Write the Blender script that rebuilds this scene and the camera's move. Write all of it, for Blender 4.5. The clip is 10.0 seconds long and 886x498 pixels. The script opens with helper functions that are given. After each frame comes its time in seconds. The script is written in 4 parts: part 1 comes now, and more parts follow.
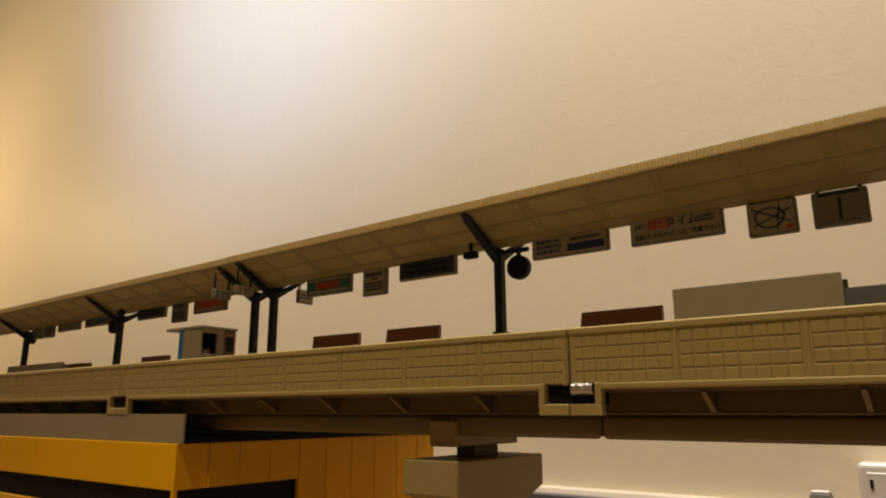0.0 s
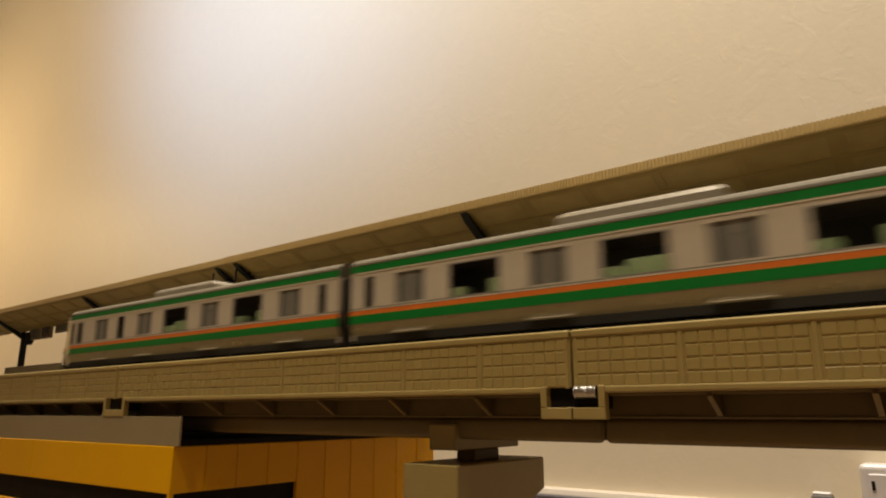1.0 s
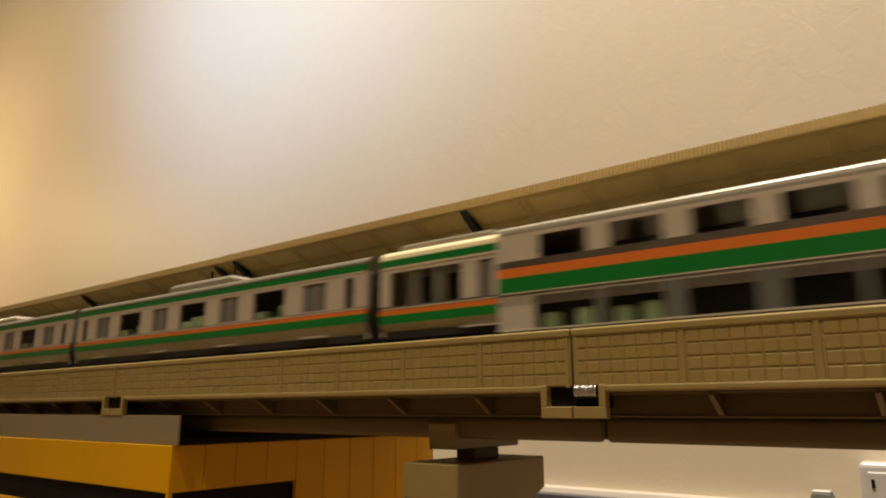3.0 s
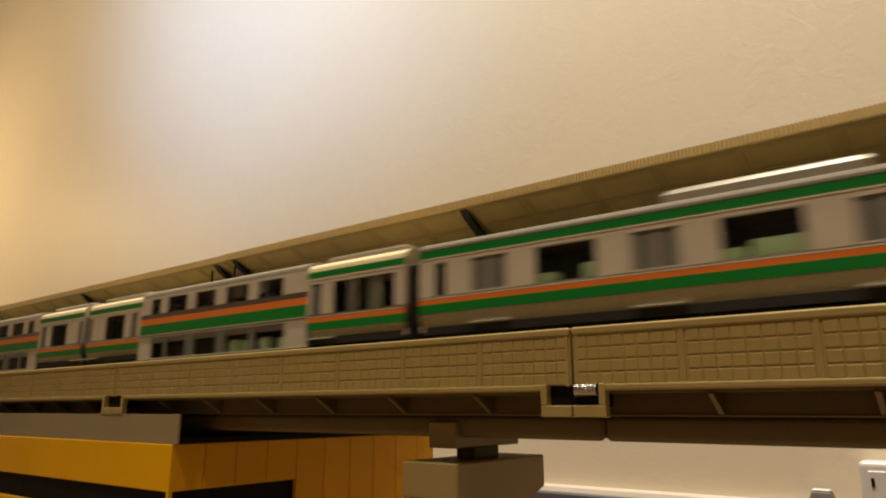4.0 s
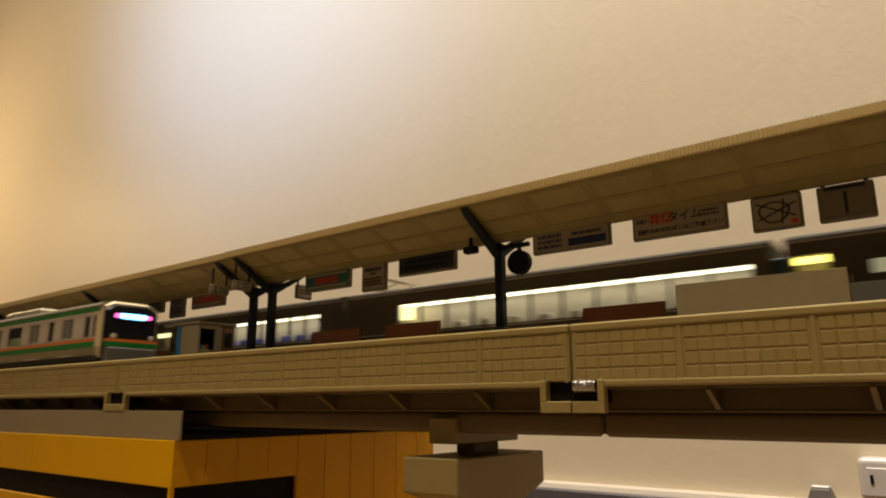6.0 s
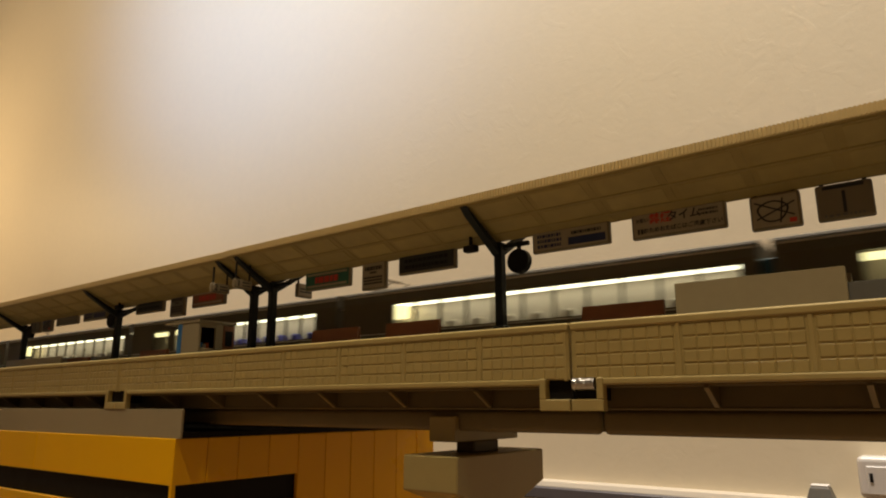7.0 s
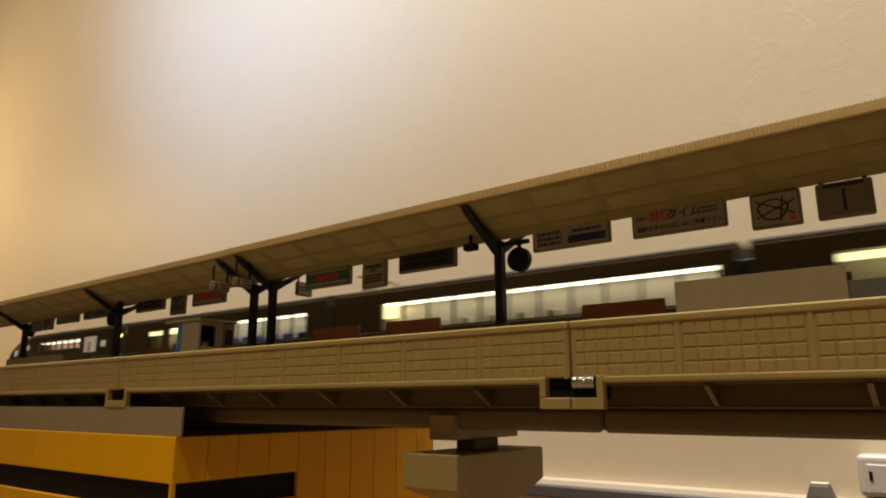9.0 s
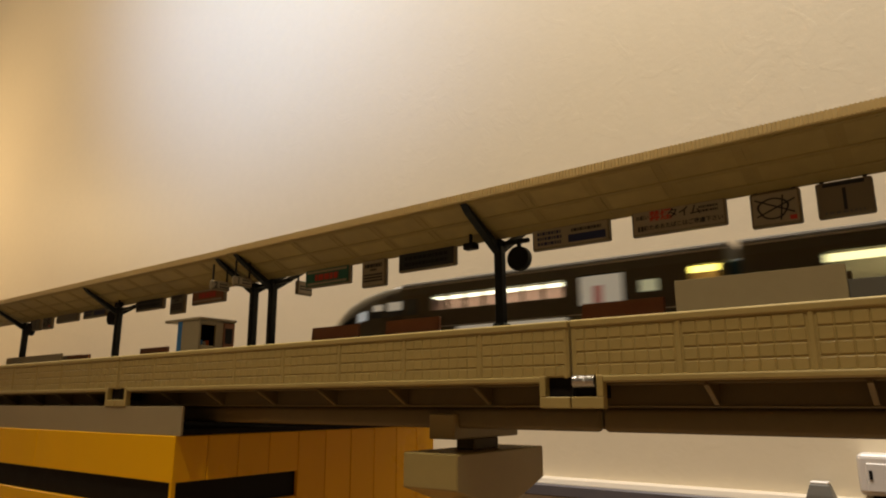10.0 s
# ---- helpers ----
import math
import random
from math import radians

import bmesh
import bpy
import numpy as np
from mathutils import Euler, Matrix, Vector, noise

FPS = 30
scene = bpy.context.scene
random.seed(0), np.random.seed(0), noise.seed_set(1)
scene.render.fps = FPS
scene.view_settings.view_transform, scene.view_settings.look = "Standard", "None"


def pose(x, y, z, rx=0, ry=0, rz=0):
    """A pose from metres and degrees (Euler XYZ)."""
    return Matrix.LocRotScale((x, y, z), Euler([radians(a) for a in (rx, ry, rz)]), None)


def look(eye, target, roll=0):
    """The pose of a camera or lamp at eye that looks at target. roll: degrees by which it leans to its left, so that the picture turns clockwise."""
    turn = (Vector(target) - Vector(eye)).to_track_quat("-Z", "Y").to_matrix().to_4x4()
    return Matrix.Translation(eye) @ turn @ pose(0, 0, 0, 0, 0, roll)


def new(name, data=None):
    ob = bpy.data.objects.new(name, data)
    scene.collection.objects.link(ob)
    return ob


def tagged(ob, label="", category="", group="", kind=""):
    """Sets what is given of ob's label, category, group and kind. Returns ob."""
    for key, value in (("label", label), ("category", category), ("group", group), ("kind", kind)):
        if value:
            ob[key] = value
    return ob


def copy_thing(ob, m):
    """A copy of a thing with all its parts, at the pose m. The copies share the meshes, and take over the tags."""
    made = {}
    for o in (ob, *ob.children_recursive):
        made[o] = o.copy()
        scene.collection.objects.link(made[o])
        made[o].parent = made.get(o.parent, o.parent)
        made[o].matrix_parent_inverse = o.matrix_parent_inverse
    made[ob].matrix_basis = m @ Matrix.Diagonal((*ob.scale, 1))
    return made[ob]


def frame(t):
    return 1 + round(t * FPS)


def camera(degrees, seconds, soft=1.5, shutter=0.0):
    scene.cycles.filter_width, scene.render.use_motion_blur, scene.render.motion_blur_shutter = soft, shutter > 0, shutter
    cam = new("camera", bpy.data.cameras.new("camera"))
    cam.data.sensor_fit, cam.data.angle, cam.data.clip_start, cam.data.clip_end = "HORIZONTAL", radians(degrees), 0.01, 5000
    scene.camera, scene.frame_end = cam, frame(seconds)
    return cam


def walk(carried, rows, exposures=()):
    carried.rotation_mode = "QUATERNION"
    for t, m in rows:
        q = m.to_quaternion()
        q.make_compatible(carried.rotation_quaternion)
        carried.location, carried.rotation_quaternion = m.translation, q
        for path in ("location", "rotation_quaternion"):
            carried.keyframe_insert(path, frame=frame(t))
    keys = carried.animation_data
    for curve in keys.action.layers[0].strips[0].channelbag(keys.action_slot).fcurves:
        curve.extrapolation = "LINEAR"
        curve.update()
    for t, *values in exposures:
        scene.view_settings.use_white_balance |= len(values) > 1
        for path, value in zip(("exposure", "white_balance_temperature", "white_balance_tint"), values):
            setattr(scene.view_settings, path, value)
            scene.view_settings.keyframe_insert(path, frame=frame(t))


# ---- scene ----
# A model railway station seen from a camera close to the viaduct. z = 0 is the height of the lens.
cam = camera(66.3, 10.0, soft=2.0, shutter=0.30)
PATH = [
    (0, 0.05088, -0.00113, -0.00032, 103.465, 37.001, -0.080),
    (0.5, 0.05050, -0.00063, -0.00018, 103.455, 37.004, -0.075),
    (1, 0.04954, 0.00064, 0.00018, 103.490, 37.003, -0.055),
    (1.5, 0.04926, 0.00102, 0.00029, 103.441, 36.990, -0.061),
    (2, 0.04914, 0.00118, 0.00034, 103.424, 36.987, -0.060),
    (2.5, 0.04916, 0.00114, 0.00032, 103.395, 36.979, -0.066),
    (4, 0.04915, 0.00116, 0.00033, 103.254, 36.971, -0.075),
    (4.5, 0.04918, 0.00112, 0.00032, 103.219, 36.972, -0.080),
    (5, 0.04922, 0.00107, 0.00031, 103.163, 36.978, -0.080),
    (5.5, 0.04945, 0.00077, 0.00022, 103.099, 36.980, -0.085),
    (7, 0.05004, -0.00002, -0.00001, 102.941, 36.984, -0.087),
    (7.5, 0.05006, -0.00004, -0.00002, 102.907, 36.986, -0.082),
    (8, 0.05004, -0.00002, 0.00000, 102.893, 36.987, -0.081),
    (8.5, 0.05004, -0.00002, -0.00001, 102.850, 36.986, -0.082),
    (9, 0.05003, -0.00001, 0.00000, 102.795, 36.984, -0.087),
    (9.5, 0.05001, 0.00002, 0.00000, 102.760, 36.985, -0.086),
    (10, 0.04997, 0.00007, 0.00002, 102.719, 36.983, -0.090),
]
walk(cam, [(t, pose(x, y, z, rx, 0, rz) @ pose(0, 0, 0, 0, 0, ro)) for t, x, y, z, rx, rz, ro in PATH],
     exposures=[(0, 0.09), (5.3, 0.09), (7.0, 0.02), (10.0, 0.04)])

# ---- light ----
world = bpy.data.worlds.new("room")
world.use_nodes = True
world.node_tree.nodes["Background"].inputs["Color"].default_value = (1.0, 0.72, 0.42, 1)
world.node_tree.nodes["Background"].inputs["Strength"].default_value = 0.05
scene.world = world
scene.view_settings.exposure = 0.0


def lamp(name, kind, where, target, power, colour, size=0.1):
    data = bpy.data.lights.new(name, kind)
    data.energy, data.color = power, colour
    ob = new(name, data)
    ob.matrix_world = look(where, target)
    if kind == "AREA":
        data.shape, data.size = "DISK", size
    return ob


# warm ceiling lamp of the room, an added unseen spot that brightens the viaduct's front,
# an added unseen warm fill at the left end of the wall, and the white lamp that washes the wall
lamp("ceiling_lamp", "AREA", (-0.15, 0.16, 2.15), (-0.15, 0.16, 0), 70, (1.0, 0.90, 0.77), 0.5)
down = lamp("downlight", "SPOT", (0.10, -0.75, 1.75), (0.07, 0.12, 0.02), 66, (1.0, 0.84, 0.58))
down.data.spot_size, down.data.spot_blend, down.data.shadow_soft_size = radians(25), 1.0, 0.05
corner = lamp("corner_lamp", "POINT", (-2.26, 0.11, 0.60), (-2.26, 0.70, 0.60), 12.0, (1.0, 0.72, 0.38))
corner.data.shadow_soft_size = 0.08
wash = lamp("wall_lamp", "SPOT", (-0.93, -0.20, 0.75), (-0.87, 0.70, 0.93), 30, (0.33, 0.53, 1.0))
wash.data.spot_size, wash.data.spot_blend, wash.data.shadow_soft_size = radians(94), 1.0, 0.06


# ---- materials ----
def mat(name, colour, rough=0.5, vary=0.08, scale=300.0, bump=0.0, bump_scale=1500.0, metal=0.0, each=0.0, coarse=25.0):
    """A surface with variation at two scales, a fine relief and, if asked, a tone for each piece."""
    m = bpy.data.materials.new(name)
    m.use_nodes = True
    n, l = m.node_tree.nodes, m.node_tree.links
    b = n["Principled BSDF"]
    tc = n.new("ShaderNodeTexCoord")
    n1, n2 = n.new("ShaderNodeTexNoise"), n.new("ShaderNodeTexNoise")
    n1.inputs["Scale"].default_value, n2.inputs["Scale"].default_value = scale, coarse
    n1.inputs["Detail"].default_value, n2.inputs["Detail"].default_value = 4, 3
    add = n.new("ShaderNodeMath")
    add.operation = "ADD"
    for k, t in enumerate((n1, n2)):
        l.new(tc.outputs["Object"], t.inputs["Vector"])
        l.new(t.outputs["Fac"], add.inputs[k])
    ramp = n.new("ShaderNodeMapRange")
    ramp.inputs["From Min"].default_value, ramp.inputs["From Max"].default_value = 0.6, 1.4
    ramp.inputs["To Min"].default_value, ramp.inputs["To Max"].default_value = 1 - vary, 1 + vary
    l.new(add.outputs[0], ramp.inputs["Value"])
    value = ramp.outputs[0]
    if each:
        info = n.new("ShaderNodeObjectInfo")
        r2 = n.new("ShaderNodeMapRange")
        r2.inputs["To Min"].default_value, r2.inputs["To Max"].default_value = 1 - each, 1 + each
        l.new(info.outputs["Random"], r2.inputs["Value"])
        mul = n.new("ShaderNodeMath")
        mul.operation = "MULTIPLY"
        l.new(value, mul.inputs[0])
        l.new(r2.outputs[0], mul.inputs[1])
        value = mul.outputs[0]
    hsv = n.new("ShaderNodeHueSaturation")
    hsv.inputs["Color"].default_value = (*colour, 1)
    l.new(value, hsv.inputs["Value"])
    l.new(hsv.outputs[0], b.inputs["Base Color"])
    r3 = n.new("ShaderNodeMapRange")
    r3.inputs["To Min"].default_value, r3.inputs["To Max"].default_value = max(rough - 0.08, 0.02), min(rough + 0.08, 1)
    l.new(n1.outputs["Fac"], r3.inputs["Value"])
    l.new(r3.outputs[0], b.inputs["Roughness"])
    b.inputs["Metallic"].default_value = metal
    if bump:
        n3, bp = n.new("ShaderNodeTexNoise"), n.new("ShaderNodeBump")
        n3.inputs["Scale"].default_value = bump_scale
        n3.inputs["Detail"].default_value = 3
        bp.inputs["Strength"].default_value, bp.inputs["Distance"].default_value = 0.6, bump
        l.new(tc.outputs["Object"], n3.inputs["Vector"])
        l.new(n3.outputs["Fac"], bp.inputs["Height"])
        l.new(bp.outputs[0], b.inputs["Normal"])
    return m


def glow(name, colour, strength):
    m = bpy.data.materials.new(name)
    m.use_nodes = True
    b = m.node_tree.nodes["Principled BSDF"]
    b.inputs["Base Color"].default_value = (*colour, 1)
    b.inputs["Emission Color"].default_value = (*colour, 1)
    b.inputs["Emission Strength"].default_value = strength
    return m


def glass(name, colour, rough=0.05):
    m = bpy.data.materials.new(name)
    m.use_nodes = True
    b = m.node_tree.nodes["Principled BSDF"]
    b.inputs["Base Color"].default_value = (*colour, 1)
    b.inputs["Transmission Weight"].default_value = 1.0
    b.inputs["Roughness"].default_value = rough
    b.inputs["IOR"].default_value = 1.12
    return m


M_WALL = mat("cream_wallpaper", (0.79, 0.69, 0.505), 0.5, 0.025, 60, 0.0002, 160, coarse=5)


def emboss(m):
    """Raised, curling strokes of the wallpaper on top of its fine grain."""
    n, l = m.node_tree.nodes, m.node_tree.links
    tc = next(k for k in n if k.bl_idname == "ShaderNodeTexCoord")
    fine = next(k for k in n if k.bl_idname == "ShaderNodeBump")
    no, ra, bp = n.new("ShaderNodeTexNoise"), n.new("ShaderNodeMapRange"), n.new("ShaderNodeBump")
    no.inputs["Scale"].default_value, no.inputs["Detail"].default_value, no.inputs["Distortion"].default_value = 20, 2.5, 2.2
    ra.inputs["From Min"].default_value, ra.inputs["From Max"].default_value = 0.56, 0.63
    bp.inputs["Strength"].default_value, bp.inputs["Distance"].default_value = 0.09, 0.0006
    l.new(tc.outputs["Object"], no.inputs["Vector"])
    l.new(no.outputs["Fac"], ra.inputs["Value"])
    l.new(ra.outputs[0], bp.inputs["Height"])
    l.new(fine.outputs[0], bp.inputs["Normal"])
    l.new(bp.outputs[0], n["Principled BSDF"].inputs["Normal"])


emboss(M_WALL)
M_DARKW = mat("dark_unseen_wall", (0.16, 0.12, 0.085), 0.5, 0.15, 30, coarse=4)
M_CEIL = mat("white_ceiling", (0.80, 0.76, 0.68), 0.8, 0.03, 60)
M_FLOOR = mat("wood_floor", (0.14, 0.085, 0.04), 0.4, 0.2, 40, coarse=8)
M_BASE = mat("baseboard_paint", (0.62, 0.55, 0.45), 0.35, 0.03, 80)
M_BLUE = mat("dark_strip", (0.10, 0.09, 0.10), 0.5, 0.1, 80)
M_CONC = mat("beige_plastic", (0.385, 0.288, 0.104), 0.42, 0.06, 500, 0.00003, 2500, coarse=40)
M_TILE = mat("beige_tile", (0.40, 0.30, 0.109), 0.34, 0.05, 500, 0.00003, 2500, each=0.03, coarse=40)
# two darker tones of the viaduct plastic: shade below the deck put into colour
M_GIRD = mat("shade_plastic", (0.130, 0.095, 0.038), 0.5, 0.08, 400, 0.00003, 2000, coarse=30)
M_FLAN = mat("half_shade_plastic", (0.185, 0.138, 0.055), 0.38, 0.08, 400, 0.00003, 2000, coarse=30)
M_PIER = mat("pier_plastic", (0.37, 0.285, 0.112), 0.4, 0.05, 400, 0.00003, 2000, coarse=30)
M_PALEW = mat("pale_grey_plastic", (0.35, 0.28, 0.16), 0.4, 0.05, 400, 0.00003, 2000, coarse=30)
M_GREY = mat("grey_plastic", (0.33, 0.265, 0.155), 0.4, 0.05, 400, 0.00003, 2000, coarse=30)
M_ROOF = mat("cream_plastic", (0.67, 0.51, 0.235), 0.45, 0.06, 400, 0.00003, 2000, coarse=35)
# underside of the cream roof: its shade is put into these darker tones
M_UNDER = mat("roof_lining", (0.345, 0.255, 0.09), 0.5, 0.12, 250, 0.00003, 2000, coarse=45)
M_LINE = mat("shaded_roof_panel", (0.40, 0.30, 0.11), 0.5, 0.14, 250, 0.00003, 2000, each=0.08, coarse=60)
M_IRON = mat("dark_green_metal", (0.011, 0.013, 0.013), 0.5, 0.15, 600, 0.00002, 2000)
M_PLAT = mat("platform_grey", (0.30, 0.26, 0.19), 0.7, 0.1, 600, 0.00004, 2500)
M_BROWN = mat("brown_bench", (0.25, 0.088, 0.028), 0.45, 0.12, 500, coarse=60)
M_YEL = mat("yellow_block", (0.86, 0.44, 0.0), 0.30, 0.04, 60, 0.0, 800, each=0.04, coarse=20)
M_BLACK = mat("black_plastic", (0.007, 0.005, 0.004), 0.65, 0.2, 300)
M_RAIL = mat("rail_metal", (0.45, 0.40, 0.33), 0.3, 0.1, 800, metal=1.0)
M_BALL = mat("ballast", (0.16, 0.13, 0.10), 0.9, 0.4, 1500, 0.0003, 1800)
M_SILV = mat("silver_side", (0.68, 0.60, 0.50), 0.36, 0.06, 600, metal=0.2, coarse=60)
# darker copy of the silver side, for the shaded lower part of the cars
M_LOWSHADE = mat("shaded_steel", (0.33, 0.30, 0.255), 0.3, 0.08, 600, metal=0.9, coarse=60)
M_CARROOF = mat("roof_silver", (0.16, 0.135, 0.095), 0.75, 0.05, 500)
M_AC = mat("aircon_silver", (0.33, 0.29, 0.22), 0.3, 0.05, 500, metal=0.25)
M_BRIGHT = mat("polished_sill", (0.86, 0.79, 0.65), 0.3, 0.04, 500, metal=0.3)
M_SPARK = mat("bright_pin", (0.45, 0.44, 0.42), 0.3, 0.3, 1500, 0.0004, 1400, metal=1.0)
M_GREEN = mat("green_band", (0.004, 0.20, 0.028), 0.35, 0.05, 500)
M_ORANGE = mat("orange_band", (0.80, 0.20, 0.03), 0.35, 0.05, 500)
M_UNDERF = mat("underframe", (0.02, 0.018, 0.016), 0.6, 0.2, 500)
M_SEAT = mat("light_green_seat", (0.62, 0.80, 0.48), 0.6, 0.06, 500)
# near-black fill that stands for the shade inside the commuter cars
M_INT = mat("cabin_shade", (0.045, 0.05, 0.04), 0.7, 0.05, 300)
M_DOORG = mat("door_glass_frame", (0.34, 0.31, 0.27), 0.3, 0.05, 300, metal=0.3)
M_GLASS = glass("dark_glass", (0.93, 0.96, 0.94))
M_DPANE = mat("door_glass", (0.17, 0.165, 0.15), 0.16, 0.1, 150, coarse=90)
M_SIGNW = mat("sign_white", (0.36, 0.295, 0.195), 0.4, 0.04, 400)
M_CABLIT = glow("lit_cab_glass", (0.62, 0.65, 0.60), 0.42)
M_CABDIM = glow("dim_cab_glass", (0.80, 0.85, 0.84), 0.28)
M_CREAM = mat("cab_cream", (0.74, 0.62, 0.38), 0.4, 0.04, 400)
M_MASK = mat("black_mask", (0.010, 0.010, 0.011), 0.3, 0.1, 400)
M_LED = glow("destination_led", (0.25, 0.62, 1.0), 3.0)
M_LEDP = glow("destination_led_pink", (1.0, 0.15, 0.55), 1.5)
M_EXP = mat("express_grey", (0.15, 0.125, 0.08), 0.35, 0.06, 400, coarse=50)
M_EXPROOF = mat("express_roof", (0.17, 0.15, 0.115), 0.6, 0.06, 400)
M_TEAL = mat("teal_gangway", (0.01, 0.05, 0.055), 0.6, 0.1, 400)
M_STRIP = glow("cabin_light", (1.0, 0.94, 0.66), 2.1)
M_STRIPW = glow("cabin_light_white", (0.95, 0.96, 1.0), 3.2)
M_STRIPB = glow("bulkhead_light", (1.0, 0.88, 0.42), 1.5)
M_STRIPY = glow("cabin_light_yellow", (1.0, 0.80, 0.16), 3.0)
M_VEST = glow("vestibule_light", (0.62, 0.54, 0.40), 0.38)
M_VESTP = glow("glowing_pink", (0.55, 0.22, 0.17), 0.25)
M_VESTY = glow("door_window_light", (0.62, 0.60, 0.36), 0.4)
M_CABGL = mat("cab_side_glass", (0.10, 0.11, 0.11), 0.15, 0.2, 200, coarse=80)
M_PALE = mat("cabin_pale", (0.70, 0.61, 0.52), 0.6, 0.05, 300)
M_BLUESEAT = mat("blue_seat", (0.16, 0.16, 0.60), 0.6, 0.05, 300)
M_PINK = mat("pink_lining", (0.70, 0.42, 0.36), 0.6, 0.05, 300)
M_WHITE = mat("white_board", (0.72, 0.66, 0.54), 0.4, 0.03, 400)
M_BOARD = mat("sign_grey", (0.20, 0.155, 0.09), 0.4, 0.05, 400)
M_INK = mat("ink_black", (0.02, 0.02, 0.02), 0.5, 0.1, 400)
M_RED = mat("ink_red", (0.55, 0.05, 0.03), 0.5, 0.1, 400)
M_NAVY = mat("ink_navy", (0.015, 0.025, 0.09), 0.5, 0.1, 400)
M_SGREEN = mat("ink_green", (0.02, 0.12, 0.08), 0.5, 0.1, 400)
M_BLUEP = mat("blue_panel", (0.03, 0.16, 0.38), 0.4, 0.05, 400)
M_SOCK = mat("socket_plastic", (0.66, 0.62, 0.58), 0.35, 0.03, 100)
M_DGREY = mat("dark_grey_plastic", (0.13, 0.12, 0.10), 0.5, 0.06, 300)

for m, level in ((M_YEL, 0.22), (M_IRON, 0.25), (M_BLACK, 0.2), (M_EXP, 0.3), (M_EXPROOF, 0.25), (M_GIRD, 0.25), (M_CARROOF, 0.2), (M_MASK, 0.15)):
    m.node_tree.nodes["Principled BSDF"].inputs["Specular IOR Level"].default_value = level

MM = 0.001


# ---- building helpers (all measures in millimetres) ----
def thing(name, where, label, category, group="", kind=""):
    ob = new(name)
    ob.location = [c * MM for c in where]
    ob.empty_display_size = 0.01
    return tagged(ob, label, category, group, kind)


def mesh_of(name, bm, material, smooth=False):
    bmesh.ops.scale(bm, vec=(MM, MM, MM), verts=bm.verts)
    bmesh.ops.recalc_face_normals(bm, faces=bm.faces)
    me = bpy.data.meshes.new(name)
    bm.to_mesh(me)
    bm.free()
    me.materials.append(material)
    if smooth:
        for f in me.polygons:
            f.use_smooth = True
    return me


def part(name, bm, material, parent, label="", smooth=False):
    ob = new(name, mesh_of(name, bm, material, smooth))
    ob.parent = parent
    return tagged(ob, label)


def box(x0, x1, y0, y1, z0, z1, bevel=0.0, bm=None, segs=1):
    bm = bm or bmesh.new()
    r = bmesh.ops.create_cube(bm, size=1)
    for v in r["verts"]:
        v.co = Vector((x0 + (v.co.x + 0.5) * (x1 - x0), y0 + (v.co.y + 0.5) * (y1 - y0), z0 + (v.co.z + 0.5) * (z1 - z0)))
    if bevel:
        edges = {e for v in r["verts"] for e in v.link_edges}
        bmesh.ops.bevel(bm, geom=list(edges), offset=bevel, segments=segs, affect="EDGES", profile=0.5)
    return bm


def prism(outline, a, b, axis="x", bm=None):
    """An outline in the plane across the axis, pulled from a to b."""
    bm = bm or bmesh.new()
    put = {"x": lambda p, q: (q, p[0], p[1]), "y": lambda p, q: (p[0], q, p[1]), "z": lambda p, q: (p[0], p[1], q)}[axis]
    va = [bm.verts.new(put(p, a)) for p in outline]
    vb = [bm.verts.new(put(p, b)) for p in outline]
    bm.faces.new(va)
    bm.faces.new(vb[::-1])
    for i in range(len(va)):
        j = (i + 1) % len(va)
        bm.faces.new((va[i], vb[i], vb[j], va[j]))
    return bm


def cylinder(where, radius, length, axis="z", n=16, top=None, bm=None):
    bm = bm or bmesh.new()
    turn = {"z": Matrix(), "x": Matrix.Rotation(math.pi / 2, 4, "Y"), "y": Matrix.Rotation(-math.pi / 2, 4, "X")}[axis]
    bmesh.ops.create_cone(bm, cap_ends=True, segments=n, radius1=radius, radius2=radius if top is None else top, depth=length,
                          matrix=Matrix.Translation(where) @ turn)
    return bm


def loft(rings, bm=None):
    """Closed rings of equal length joined into a skin with end caps."""
    bm = bm or bmesh.new()
    vs = [[bm.verts.new(p) for p in ring] for ring in rings]
    for a, b in zip(vs, vs[1:]):
        for i in range(len(a)):
            j = (i + 1) % len(a)
            bm.faces.new((a[i], a[j], b[j], b[i]))
    bm.faces.new(vs[0])
    bm.faces.new(vs[-1][::-1])
    return bm


def words(text, size, parent, where, material, flat=True):
    """Letters as a thin mesh that faces -y."""
    cu = bpy.data.curves.new("writing", "FONT")
    cu.body, cu.size, cu.align_x, cu.align_y = text, size * MM, "CENTER", "CENTER"
    cu.extrude, cu.offset, cu.resolution_u = 0.00003, size * MM * 0.018, 2
    tmp = new("writing", cu)
    bpy.context.view_layer.update()
    me = bpy.data.meshes.new_from_object(tmp.evaluated_get(bpy.context.evaluated_depsgraph_get()))
    bpy.data.objects.remove(tmp)
    me.materials.clear()
    me.materials.append(material)
    ob = new("lettering", me)
    ob.parent = parent
    ob.matrix_basis = pose(*[c * MM for c in where], 90, 0, 0)
    return ob


# ---- the room ----
def slab(name, x0, x1, y0, y1, z0, z1, material, label, category):
    ob = new(name, mesh_of(name, box(x0, x1, y0, y1, z0, z1), material))
    return tagged(ob, label, category, kind="structure")


